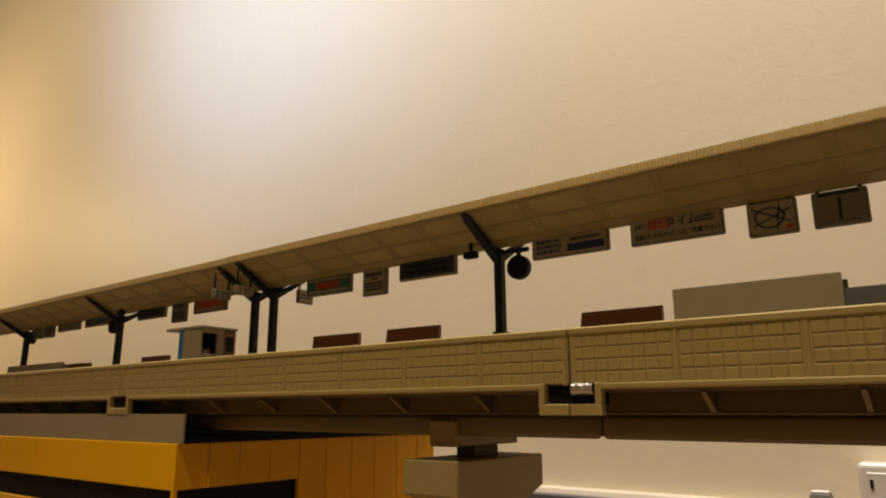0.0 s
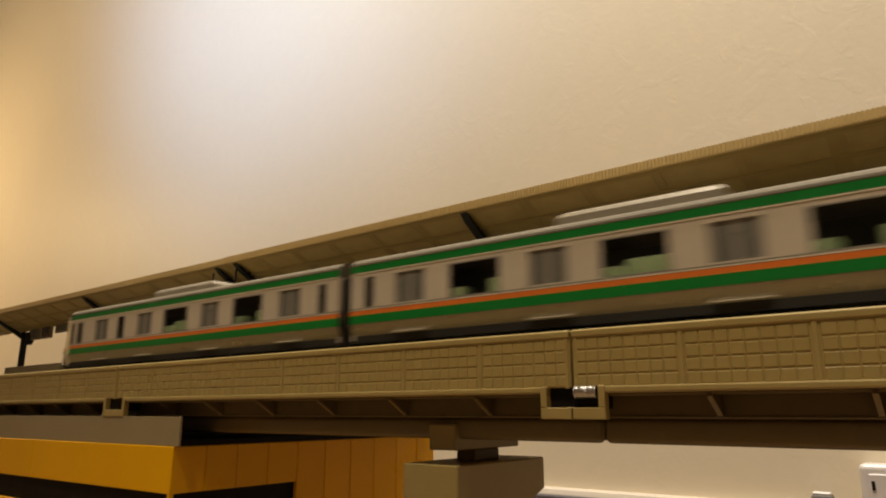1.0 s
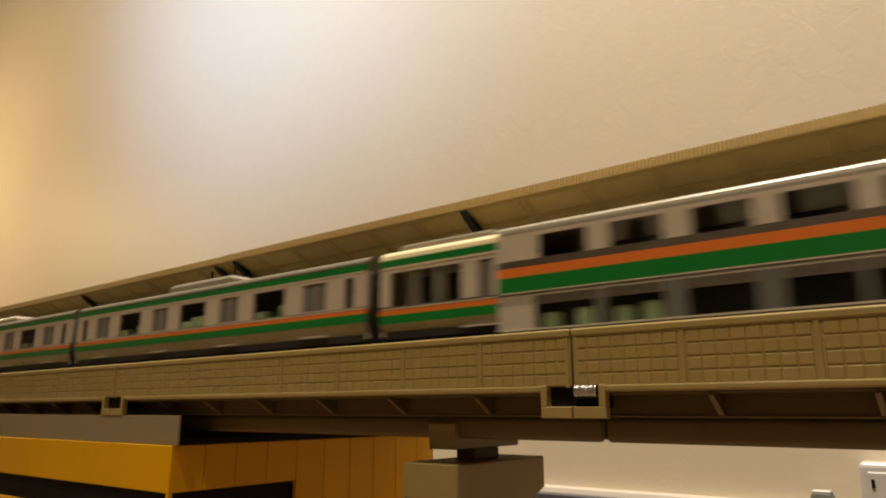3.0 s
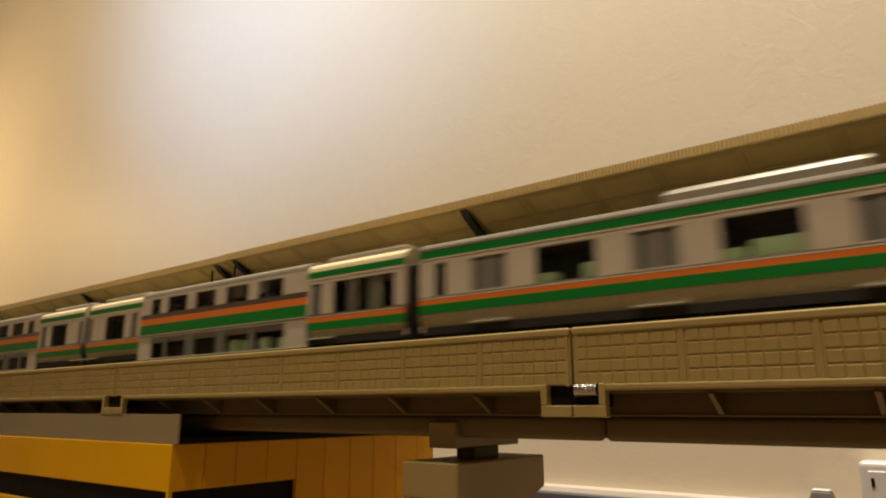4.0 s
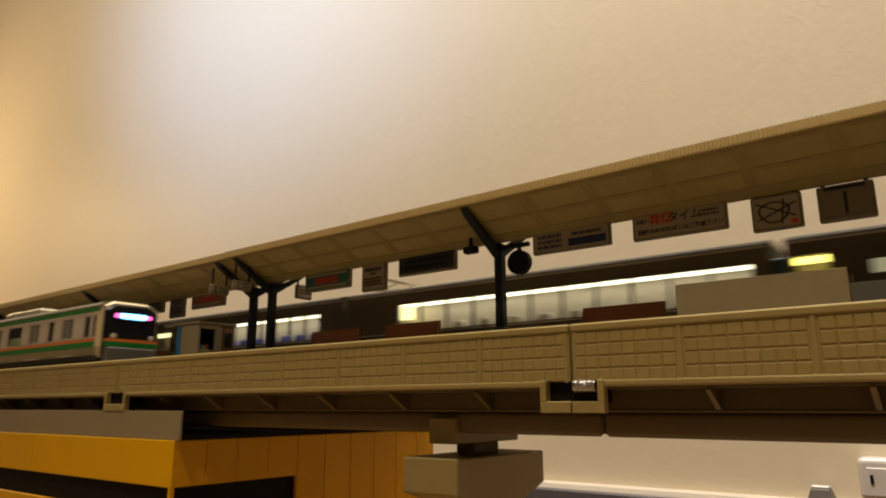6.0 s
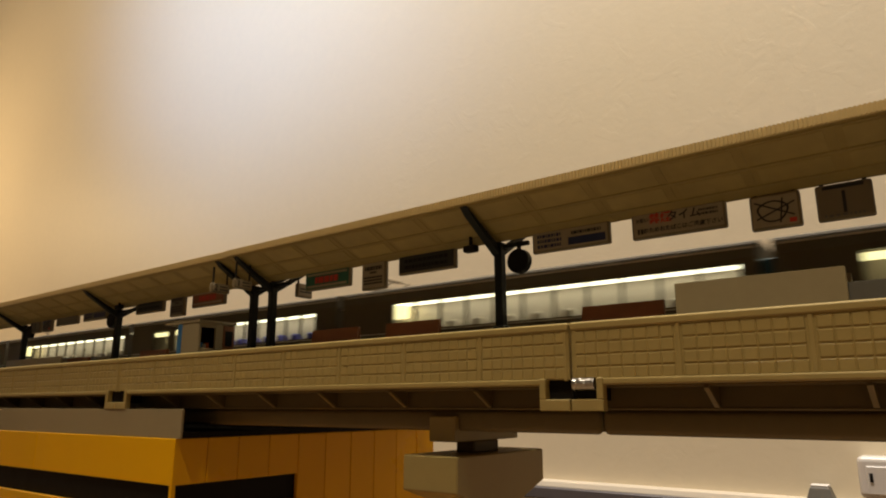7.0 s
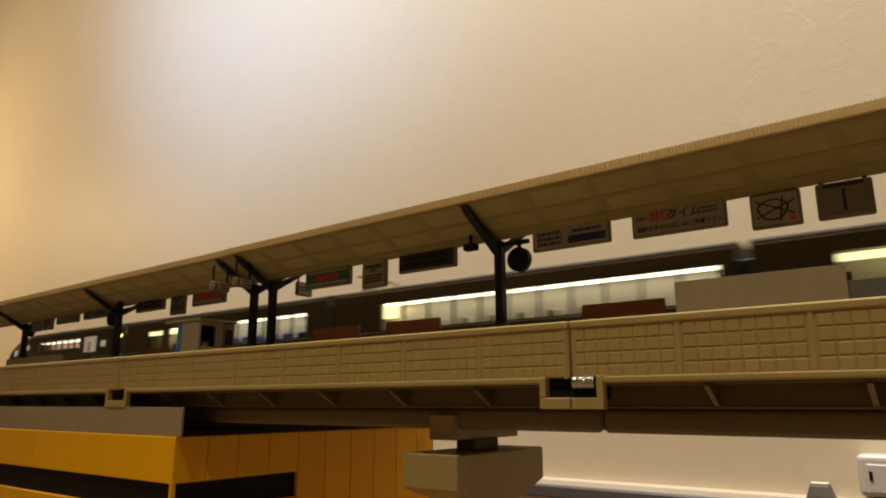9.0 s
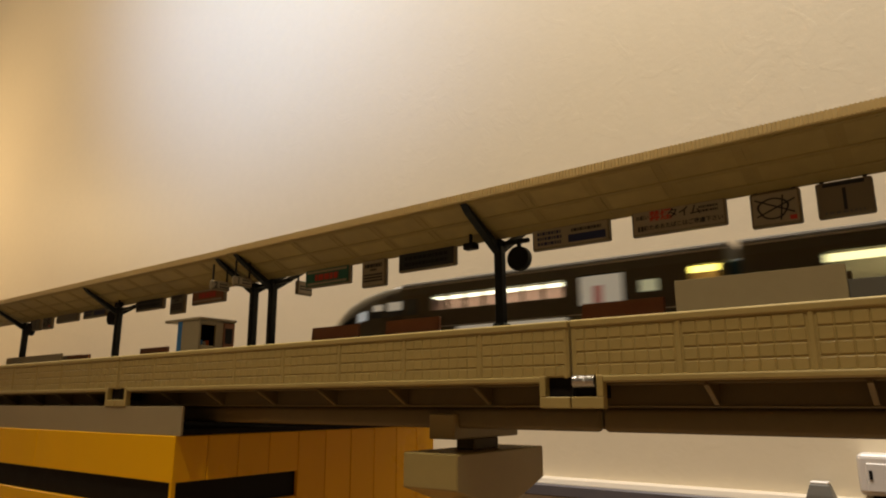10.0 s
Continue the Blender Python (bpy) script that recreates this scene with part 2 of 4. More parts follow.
FLOOR, WALL = -190, 700
slab("floor", -2450, 2600, -3300, 800, FLOOR - 50, FLOOR, M_FLOOR, "brown wooden floor of the room", "floor")
slab("wall_back", -2450, 2600, WALL, WALL + 100, FLOOR, 2300, M_WALL, "cream embossed wallpaper wall lit by a white lamp", "wall")
# unseen side and front walls, made dark so that little light bounces back
slab("wall_left", -2450, -2350, -3300, WALL, FLOOR, 2300, M_DARKW, "dark wall out of view that cuts bounced light", "wall")
slab("wall_right", 2500, 2600, -3300, WALL, FLOOR, 2300, M_DARKW, "dark wall out of view that cuts bounced light", "wall")
slab("wall_front", -2350, 2500, -3300, -3200, FLOOR, 2300, M_DARKW, "dark wall out of view that cuts bounced light", "wall")
slab("ceiling", -2450, 2600, -3300, 800, 2300, 2350, M_CEIL, "white painted ceiling", "ceiling")

base = prism([(WALL, FLOOR), (WALL - 12, FLOOR), (WALL - 12, -86), (WALL - 10, -81.5), (WALL - 5, -80), (WALL, -80)], -1600, 2500)
tagged(new("baseboard", mesh_of("baseboard", base, M_BASE, False)), "cream painted baseboard along the wall", "baseboard", kind="structure")
strip = box(-1590, 2490, WALL - 17, WALL - 12.5, -99, -86.5, 1.5)
tagged(new("trim", mesh_of("trim", strip, M_BLUE)), "dark strip along the top of the baseboard", "trim", kind="structure")

# ---- viaduct, tracks and platform ----
PANEL, SECTION = 17.5, 140.0
RAIL, FAR_LIFT = 8.8, 2.8        # the far track lies a little higher
NEAR_Y, FAR_Y = 121.35, 176.85       # centre lines of the two tracks
HALF, NEAR_R, FAR_R = 560.0, 320.0, 375.5


def ring_profile(near):
    """Cross-section of a viaduct, outer side first: parapet, deck, girder."""
    k = -1 if near else 1
    pts = [(21.2, 3.4), (21.2, 12.9), (19.6, 12.9), (19.6, 5.0), (-11.0, 5.0), (-11.0, -4.6), (8.9, -4.6), (8.9, 0.2), (20.0, 3.4)]
    return [(k * a, b) for a, b in pts]


def viaduct_section(near, detailed):
    """One straight section, from x = 0 to 140 mm, its track centre on y = 0."""
    k = -1 if near else 1
    ob = thing("viaduct_section", (0, 0, 0), "beige plastic viaduct section with a tiled parapet", "viaduct", "viaduct sections")
    y = lambda a, b: (min(k * a, k * b), max(k * a, k * b))
    # deck colour is darkened to keep bounced light off the train's lower side
    part("deck", box(0.15, SECTION - 0.15, *y(-11, 19.5), 2.6, 5.0, 0.2), M_GIRD, ob, "deck plate darkened to cut bounced light")
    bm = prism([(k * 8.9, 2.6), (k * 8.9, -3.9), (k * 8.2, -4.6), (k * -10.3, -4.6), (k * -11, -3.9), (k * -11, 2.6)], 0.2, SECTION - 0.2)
    gird = part("girder", bm, M_GIRD, ob, "box girder with its shade put into the colour")
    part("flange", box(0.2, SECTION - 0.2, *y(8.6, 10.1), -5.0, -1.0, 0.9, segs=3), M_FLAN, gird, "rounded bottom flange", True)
    # parapet: core, raised frame, posts
    par = part("parapet", box(0.2, SECTION - 0.2, *y(19.6, 20.92), 3.9, 12.7, 0.12), M_CONC, ob)
    part("coping", box(0.2, SECTION - 0.2, *y(19.3, 21.3), 11.7, 12.95, 0.25, segs=2), M_CONC, par)
    part("lower_lip", box(4.4, SECTION - 4.4, *y(18.5, 21.3), 3.0, 4.05, 0.25, segs=2), M_CONC, par)
    for i in range(9):
        x = min(max(i * PANEL, 0.85), SECTION - 0.85)
        part("pilaster", box(x - 0.36, x + 0.36, *y(20.8, 21.12), 3.7, 11.8, 0.1), M_CONC, par)
    # added dark panel: stops the parapet bouncing light onto the train
    part("inner_lining", box(0.3, SECTION - 0.3, *y(19.25, 19.55), 5.0, 11.6), M_GIRD, par, "added dark panel that cuts light bounced by the parapet")
    cols, rows = 8, 4
    tw, th = (PANEL - 1.2) / cols, 7.7 / rows
    if detailed:
        me = mesh_of("tile", box(-tw / 2 + 0.03, tw / 2 - 0.03, -0.2, 0.2, -th / 2 + 0.07, th / 2 - 0.07, 0.17), M_TILE)
        for i in range(8):
            for c in range(cols):
                for r in range(rows):
                    t = new("tile", me)
                    t.parent = par
                    t.location = ((i * PANEL + 0.6 + (c + 0.5) * tw) * MM, k * 20.88 * MM, (3.9 + (r + 0.5) * th) * MM)
    else:
        bm = bmesh.new()
        for i in range(8):
            for r in range(rows):
                box(i * PANEL + 1, (i + 1) * PANEL - 1, *y(20.8, 21.02), 3.9 + r * th + 0.11, 3.9 + (r + 1) * th - 0.11, bm=bm)
        part("tile_rows", bm, M_TILE, par)
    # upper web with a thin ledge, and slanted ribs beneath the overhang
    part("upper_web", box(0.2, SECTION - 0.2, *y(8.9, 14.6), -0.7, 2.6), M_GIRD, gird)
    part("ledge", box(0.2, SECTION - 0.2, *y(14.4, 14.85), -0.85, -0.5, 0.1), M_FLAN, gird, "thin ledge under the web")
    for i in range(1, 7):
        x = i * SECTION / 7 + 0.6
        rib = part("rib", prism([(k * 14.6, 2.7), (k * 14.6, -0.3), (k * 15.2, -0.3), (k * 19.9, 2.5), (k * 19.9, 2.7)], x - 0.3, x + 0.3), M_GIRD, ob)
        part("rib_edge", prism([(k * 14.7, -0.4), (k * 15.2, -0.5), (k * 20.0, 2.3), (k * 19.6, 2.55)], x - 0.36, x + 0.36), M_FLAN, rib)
    # half clips at both ends
    for x0, d in ((0.15, 1), (SECTION - 0.15, -1)):
        clip = bmesh.new()
        a = lambda p, q: (min(x0 + d * p, x0 + d * q), max(x0 + d * p, x0 + d * q))
        box(*a(0.0, 5.4), *y(19.9, 21.5), -1.0, 0.8, 0.12, clip)
        box(*a(4.3, 5.4), *y(19.9, 21.5), 0.8, 4.1, 0.12, clip)
        c = part("joint_clip", clip, M_CONC, ob)
        # black block gives the clip's hollow its shade by colour
        part("clip_hole", box(*a(0.0, 4.3), *y(16.0, 20.0), 0.6, 4.0), M_BLACK, c, "black block for the shade inside the clip")
    # track
    tr = part("ballast", prism([(-9, 5.0), (9, 5.0), (7.5, 6.6), (-7.5, 6.6)], 0.2, SECTION - 0.2), M_BALL, ob, "grey ballast bed")
    for s in (-4.5, 4.5):
        part("rail", box(0, SECTION, s - 0.35, s + 0.35, 6.9, RAIL), M_RAIL, tr)
    bm = bmesh.new()
    for i in range(28):
        box(i * 5 + 1.2, i * 5 + 3.6, -7, 7, 6.4, 7.1, bm=bm)
    part("sleepers", bm, M_UNDERF, tr)
    return ob


def sweep(profile, points, bm=None):
    """A cross-section carried along a flat line of (x, y, nx, ny)."""
    return loft([[(x + nx * a, y + ny * a, b) for a, b in profile] for x, y, nx, ny in points], bm)


def curve_points(rad, yc, track_y, side, n=48):
    """From the end of the straight round the bend and along the back to the middle."""
    pts = []
    for i in range(n + 1):
        a = math.pi * i / n
        pts.append((side * (HALF + rad * math.sin(a)), yc + rad * math.cos(a), side * math.sin(a), math.cos(a)))
    pts.append((0.0, yc - rad, 0.0, -1.0))
    return pts


def viaduct_bend(near, side):
    rad, ty = (NEAR_R, NEAR_Y) if near else (FAR_R, FAR_Y)
    yc = ty - rad
    ob = thing("viaduct_bend", (0, 0, 0 if near else FAR_LIFT), "beige plastic curved viaduct with a plain parapet", "viaduct", "viaduct bends")
    pts = curve_points(rad, yc, ty, side)
    part("deck", sweep(ring_profile(near), pts), M_CONC, ob)
    tr = part("ballast", sweep([(-9, 5.0), (9, 5.0), (7.5, 6.6), (-7.5, 6.6)], pts), M_BALL, ob)
    for s in (-4.5, 4.5):
        part("rail", sweep([(s - 0.35, 6.6), (s + 0.35, 6.6), (s + 0.35, RAIL), (s - 0.35, RAIL)], pts), M_RAIL, tr)
    return ob


def build_viaducts():
    for near, ty in ((True, NEAR_Y), (False, FAR_Y)):
        rich = plain = None
        for i in range(-4, 4):
            fine = near and -2 <= i <= 0
            m = pose(i * SECTION * MM, ty * MM, 0 if near else FAR_LIFT * MM)
            if fine:
                rich = copy_thing(rich, m) if rich else viaduct_section(near, True)
                rich.matrix_basis = m
                if i == 0:
                    clip = min((c for c in rich.children if c.name.startswith("joint_clip")), key=lambda c: c.data.vertices[0].co.x)
                    part("clip_pin", cylinder((2.2, -20.6, 3.2), 1.05, 3.7, "x", 14), M_SPARK, clip, "shiny metal joint pin")
            else:
                plain = copy_thing(plain, m) if plain else viaduct_section(near, False)
                plain.matrix_basis = m
        for side in (-1, 1):
            viaduct_bend(near, side)


def pier(x, y, label):
    """A pier: bearing block, neck, wide cap with slanted ends, column and foot."""
    ob = thing("viaduct_pier", (x, y, 0 if abs(y - 121) < 9 or y > -530 and y < 0 and abs(x) < 900 else FAR_LIFT), label, "pier", "viaduct piers")
    part("bearing", box(-4.1, 2.2, -11.5, 12.2, -7.1, -2.2, 0.2), M_PIER, ob)
    # neck takes the dark plastic: the girder's shadow is put into its colour
    part("neck", box(-2.5, 2.0, -4.5, 4.5, -9.4, -7.1, 0.2), M_GIRD, ob)
    cap = prism([(-16.2, -9.4), (16.2, -9.4), (16.2, -15.9), (5, -19.6), (-5, -19.6), (-16.2, -15.9)], -6.8, 6.1)
    bmesh.ops.bevel(cap, geom=cap.edges[:], offset=0.25, segments=1, affect="EDGES")
    part("cap", cap, M_PIER, ob)
    part("column", box(-4.2, 4.2, -4.8, 4.8, FLOOR + 6, -19.6, 0.3), M_PIER, ob)
    part("foot", box(-14, 14, -16, 16, FLOOR, FLOOR + 6, 0.6), M_PIER, ob)
    return ob


def yellow_stand(x1, y0, depth):
    """The block-built stand under the viaduct: yellow blocks, a black block for the shaded recess, a plain floor."""
    ob = thing("block_stand", (x1, y0, -8.2), "glossy yellow toy-block stand with a dark opening", "stand")
    w = 230.0
    # front face: lintel of blocks, dark band, lower course; the same round the corner
    part("top_plate", box(-w, -8.1, 9.6, depth - 0.1, -1.6, -0.1, 0.15), M_YEL, ob)
    for i in range(3):
        part("front_block", box(-(i + 1) * 76.6 + 0.06, -i * 76.6 - 0.06, 0, 9.54, -11.2, 0, 0.15), M_YEL, ob)
    last = 9.6
    for e in (19.2, 29.6, 40.3, 51.2, 62.2, 73.1, 84.3, 95.2, 105.3):
        low = -11.2 if e <= 41 else FLOOR + 8.2
        part("side_block", box(-8, 0.0, last + 0.06, e - 0.06, low, 0, 0.15), M_YEL, ob)
        last = e
    # the recess gets its shade from this black filling
    part("dark_inside", box(-w + 2, -1.3, 1.3, depth - 9, FLOOR + 8.2, -2, 0.2), M_BLACK, ob, "black block standing for the shaded inside")
    part("corner_edge", box(-1.2, -0.05, 0.05, 1.2, -18.1, -11.2, 0.1), M_YEL, ob)
    part("lower_course", box(-w, 0, 0, 40.2, FLOOR + 8.2, -18.1, 0.15), M_YEL, ob)
    return ob


def support_tray(x1):
    ob = thing("support_tray", (x1, 100.2, -8.15), "flat grey plastic tray under the viaduct", "tray")
    part("front_lip", box(-330, 0, 0, 0.7, 0, 7.2, 0.1), M_GREY, ob)
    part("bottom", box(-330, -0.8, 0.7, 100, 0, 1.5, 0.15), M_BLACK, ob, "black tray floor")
    return ob


# ---- platform ----
UNIT = 194.7
P0, P1, PC = 132.8, 165.9, 149.6
FLOOR_P = 15.2
UNIT_X = (-530.3, -335.6, -140.9, 53.8)


def platform_unit():
    ob = thing("platform", (0, 0, 0), "grey model platform with a pale edge strip", "platform", "platform units")
    part("slab", box(0.1, UNIT - 0.1, P0 + 1, P1 - 1, 12.2, FLOOR_P, 0.2), M_PLAT, ob)
    for s in (P0, P1 - 1.6):
        part("edge_strip", box(0.1, UNIT - 0.1, s, s + 1.6, 12.8, FLOOR_P + 0.15, 0.15), M_WHITE, ob)
    part("base_wall", box(0.1, UNIT - 0.1, P0 + 4, P1 - 4, -4.6, 12.2), M_GREY, ob)
    return ob


def canopy_unit():
    """A butterfly roof on three posts; the roof falls from both edges to the middle."""
    ob = thing("platform_canopy", (0, 0, 0), "cream corrugated platform roof on dark green posts", "canopy", "platform canopies")
    e0, e1, ze, zc = 133.3, 166.0, 49.3, 42.6
    for k, (ya, yb) in enumerate(((e0, PC), (PC, e1))):
        za, zb = (ze, zc) if k == 0 else (zc, ze)
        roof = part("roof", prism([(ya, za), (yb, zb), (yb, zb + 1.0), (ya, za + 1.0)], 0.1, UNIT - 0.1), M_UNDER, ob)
        q = ya if k == 0 else yb
        zq = ze
        part("fascia", box(0.1, UNIT - 0.1, q - 0.35, q + 0.35, zq - 0.05, zq + 1.82), M_ROOF, roof, "cream roof edge")
        bm, n = bmesh.new(), 250
        for i in range(n):
            x = 0.1 + (i + 0.5) * (UNIT - 0.2) / n
            box(x - 0.2, x + 0.2, q - 0.75, q + 0.75, zq + 0.02, zq + 1.84, bm=bm)
            prism([(ya, za + 1.0), (yb, zb + 1.0), (yb, zb + 1.3), (ya, za + 1.3)], x - 0.2, x + 0.2, bm=bm)
        part("corrugation", bm, M_ROOF, roof, "cream corrugated sheet")
        # pale lining panels between the battens
        for i in range(12):
            for f0, f1 in ((0.09, 0.42), (0.5, 0.77)):
                xa, xb = i * UNIT / 12 + 1.6, (i + 1) * UNIT / 12 - 1.6
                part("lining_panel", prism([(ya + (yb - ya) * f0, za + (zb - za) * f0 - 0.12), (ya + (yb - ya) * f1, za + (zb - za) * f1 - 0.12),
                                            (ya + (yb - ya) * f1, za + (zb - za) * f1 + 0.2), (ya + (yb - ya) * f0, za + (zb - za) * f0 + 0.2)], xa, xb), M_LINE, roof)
        # thin battens on the underside
        yy = lambda f: ya + (yb - ya) * f
        zz = lambda f: za + (zb - za) * f
        for f in (0.05, 0.45, 0.8):
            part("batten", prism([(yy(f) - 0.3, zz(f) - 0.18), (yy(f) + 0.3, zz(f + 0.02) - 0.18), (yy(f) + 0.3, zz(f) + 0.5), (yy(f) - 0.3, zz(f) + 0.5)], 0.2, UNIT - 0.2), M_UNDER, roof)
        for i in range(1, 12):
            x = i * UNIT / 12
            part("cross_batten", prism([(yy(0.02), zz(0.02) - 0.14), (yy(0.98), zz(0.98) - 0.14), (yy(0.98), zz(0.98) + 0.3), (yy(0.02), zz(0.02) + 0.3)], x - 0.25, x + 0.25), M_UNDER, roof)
    for x in (5.05, 97.35, UNIT - 5.05):
        post = part("post", box(x - 1.15, x + 1.15, PC - 1.25, PC + 1.25, FLOOR_P, 42.4, 0.25), M_IRON, ob)
        part("collar", box(x - 1.75, x + 1.75, PC - 1.8, PC + 1.8, FLOOR_P, FLOOR_P + 5.0, 0.3), M_IRON, post)
        part("collar", box(x - 1.5, x + 1.5, PC - 1.6, PC + 1.6, 40.3, 42.2, 0.3), M_IRON, post)
        for k in (-1, 1):
            a = (PC + k * 1.0, 41.2), (PC + k * 1.0, 38.8), (PC + k * 14.2, 46.9), (PC + k * 16.1, 48.8)
            part("arm", prism(list(a), x - 1.4, x + 0.7), M_IRON, ob)
        part("stay", box(x - 0.5, x + 9, PC - 0.6, PC + 0.6, 40.6, 41.7, 0.15), M_IRON, ob)
    return ob


def sign(x0, x1, z0, z1, board, label, rows=(), y=PC, text=(), hang=1.6, turn=0):
    """A hanging board with a frame; rows are bars (x, z, half width, half height, material) from the board's centre."""
    z1 = max(z1, 42.9) if z1 > 41 else z1
    cx = (x0 + x1) / 2
    ob = thing("hanging_sign", (cx, y, z0 - 0.3), label, "sign", "platform signs")
    w, h = (x1 - x0) / 2, (z1 - z0)
    part("board", box(-w, w, -0.75, 0.75, 0, h, 0.45, segs=2), M_BOARD, ob)
    part("face", box(-w + 0.55, w - 0.55, -0.86, -0.70, 0.6, h - 0.5, 0.05), board, ob)
    for s in (-0.75, 0.75):
        grip = 0.2 if turn else 0.4
        part("hanger", box(s * w - grip, s * w + grip, -0.3, 0.3, h - 0.3, h + hang), M_IRON, ob)
    for bx, bz, bw, bh, m in rows:
        part("bar", box(bx - bw, bx + bw, -0.93, -0.84, h / 2 + bz - bh, h / 2 + bz + bh), m, ob)
    for t, size, tx, tz, m in text:
        words(t, size, ob, (tx, -0.92, h / 2 + tz), m)
    ob.rotation_euler.z = radians(turn)
    return ob


def bars(x0, x1, zs, half, m, n=6, gap=0.25, seed=1):
    """Rows of small bars in the place of writing that cannot be read."""
    rnd = random.Random(seed)
    out = []
    for z in zs:
        x = x0
        while x < x1 - 0.3:
            w = rnd.uniform(0.45, 1.1) * (x1 - x0) / n
            w = min(w, x1 - x)
            out.append((x + w / 2, z, w / 2 - gap / 2, half, m))
            x += w
    return out


def clock(x):
    ob = thing("platform_clock", (x, PC, 32.6), "round dark platform clock hanging from the roof post", "clock", "platform clocks")
    part("case", cylinder((0, 0, 3.7), 3.2, 1.8, "y", 32), M_IRON, ob)
    part("rim", cylinder((0, -0.95, 3.7), 2.9, 0.2, "y", 32), M_BLACK, ob)
    part("hanger", box(-0.45, 0.45, -0.4, 0.4, 6.7, 9.0), M_IRON, ob)
    return ob


def speaker(x):
    ob = thing("platform_speaker", (x, PC - 4, 39.6), "small dark loudspeaker hanging under the roof arm", "speaker", "platform speakers")
    part("horn", box(-2.0, 2.0, -1.2, 1.2, 0, 1.9, 0.5, segs=2), M_BLACK, ob)
    part("rod", box(-0.35, 0.35, -0.35, 0.35, 1.7, 6.0), M_BLACK, ob)
    return ob


def bench_back(x0, x1, zt, material, label, y=PC, group="benches"):
    """A bench with a slanted back board."""
    ob = thing("platform_bench", ((x0 + x1) / 2, y, FLOOR_P), label, "bench", group)
    w, h = (x1 - x0) / 2, zt - FLOOR_P
    bm = prism([(-w, 1.5), (w, 1.5), (w, h), (-w + 0.8, h)], -0.6, 0.6, axis="y")
    part("backrest", bm, material, ob)
    for k in (-1, 1):
        part("seat", box(-w, w, *sorted((k * 0.6, k * 3.4)), 2.6, 3.3, 0.15), material, ob)
    for s in (-0.8, 0.8):
        part("leg", box(s * w - 0.4, s * w + 0.4, -3.0, 3.0, 0, 2.7), M_IRON, ob)
    return ob


def kiosk(x):
    """A small stall: front towards the near track, a counter opening and a vending machine on its end."""
    ob = thing("platform_kiosk", (x, PC, FLOOR_P), "small grey platform kiosk with an overhanging roof", "kiosk", "platform kiosks")
    h = 14.0
    part("front_panel", box(-4.0, 6.7, -7.6, -6.6, 0, h, 0.12), M_GREY, ob)
    part("corner_post", box(-6.7, -4.0, -7.7, -5.0, 0, h, 0.12), M_BLUEP, ob, "blue corner panel")
    part("back_panel", box(-6.7, 6.7, 6.6, 7.6, 0, h, 0.12), M_GREY, ob)
    part("far_panel", box(-6.7, -5.7, -5.0, 6.6, 0, h, 0.12), M_GREY, ob)
    # black panel behind the opening, in place of real shade
    part("inner_back", box(-0.5, 0.2, -6.5, 6.5, 0, h), M_BLACK, ob, "black panel for the shade inside the stall")
    part("counter", box(0.2, 6.5, -6.4, -0.6, 4.2, 5.0, 0.1), M_GREY, ob)
    part("sill_panel", box(5.9, 6.6, -6.5, -0.6, 0, 4.2, 0.1), M_GREY, ob)
    part("side_panel", box(5.7, 6.7, -0.6, 2.6, 0, h, 0.1), M_GREY, ob)
    part("lintel", box(5.7, 6.7, -6.6, -0.6, 12.4, h, 0.1), M_GREY, ob)
    vend = part("vending_machine", box(1.0, 7.0, 2.7, 7.5, 0, 13.6, 0.2), M_BROWN, ob, "reddish brown vending machine")
    part("display", box(6.95, 7.15, 3.3, 6.4, 6.0, 11.6, 0.05), M_MASK, vend, "dark display window")
    part("slot", box(6.95, 7.12, 3.5, 6.0, 2.0, 3.2, 0.05), M_BLACK, vend)
    part("roof", box(-15.2, 7.3, -8.0, 8.0, h, h + 0.95, 0.18), M_GREY, ob, "flat grey roof with a deep overhang")
    for i in range(4):
        part("packet", box(2.2, 3.8, -6.0 + i * 1.3, -5.0 + i * 1.3, 5.0, 6.6 + 0.5 * (i % 2), 0.1), (M_RED, M_BLUEP, M_WHITE, M_ORANGE)[i], ob)
    return ob


def stair_wall(x0, x1, zt):
    """The pale enclosure round the stairs, with a lower step at its far end."""
    ob = thing("stair_enclosure", ((x0 + x1) / 2, PC, FLOOR_P), "pale grey low wall round the platform stairs", "stair wall", "stair enclosures")
    w, h = (x1 - x0) / 2, zt - FLOOR_P
    part("panel", box(-w, w, -5.0, -4.0, 0, h, 0.12), M_PALEW, ob)
    part("panel", box(-w, w, 4.0, 5.0, 0, h, 0.12), M_PALEW, ob)
    part("end_panel", box(-w, -w + 1, -4, 4, 0, h, 0.1), M_PALEW, ob)
    part("step_end", box(w, w + 7, -4.2, 4.2, 0, h - 3.0, 0.12), M_DGREY, ob)
    return ob


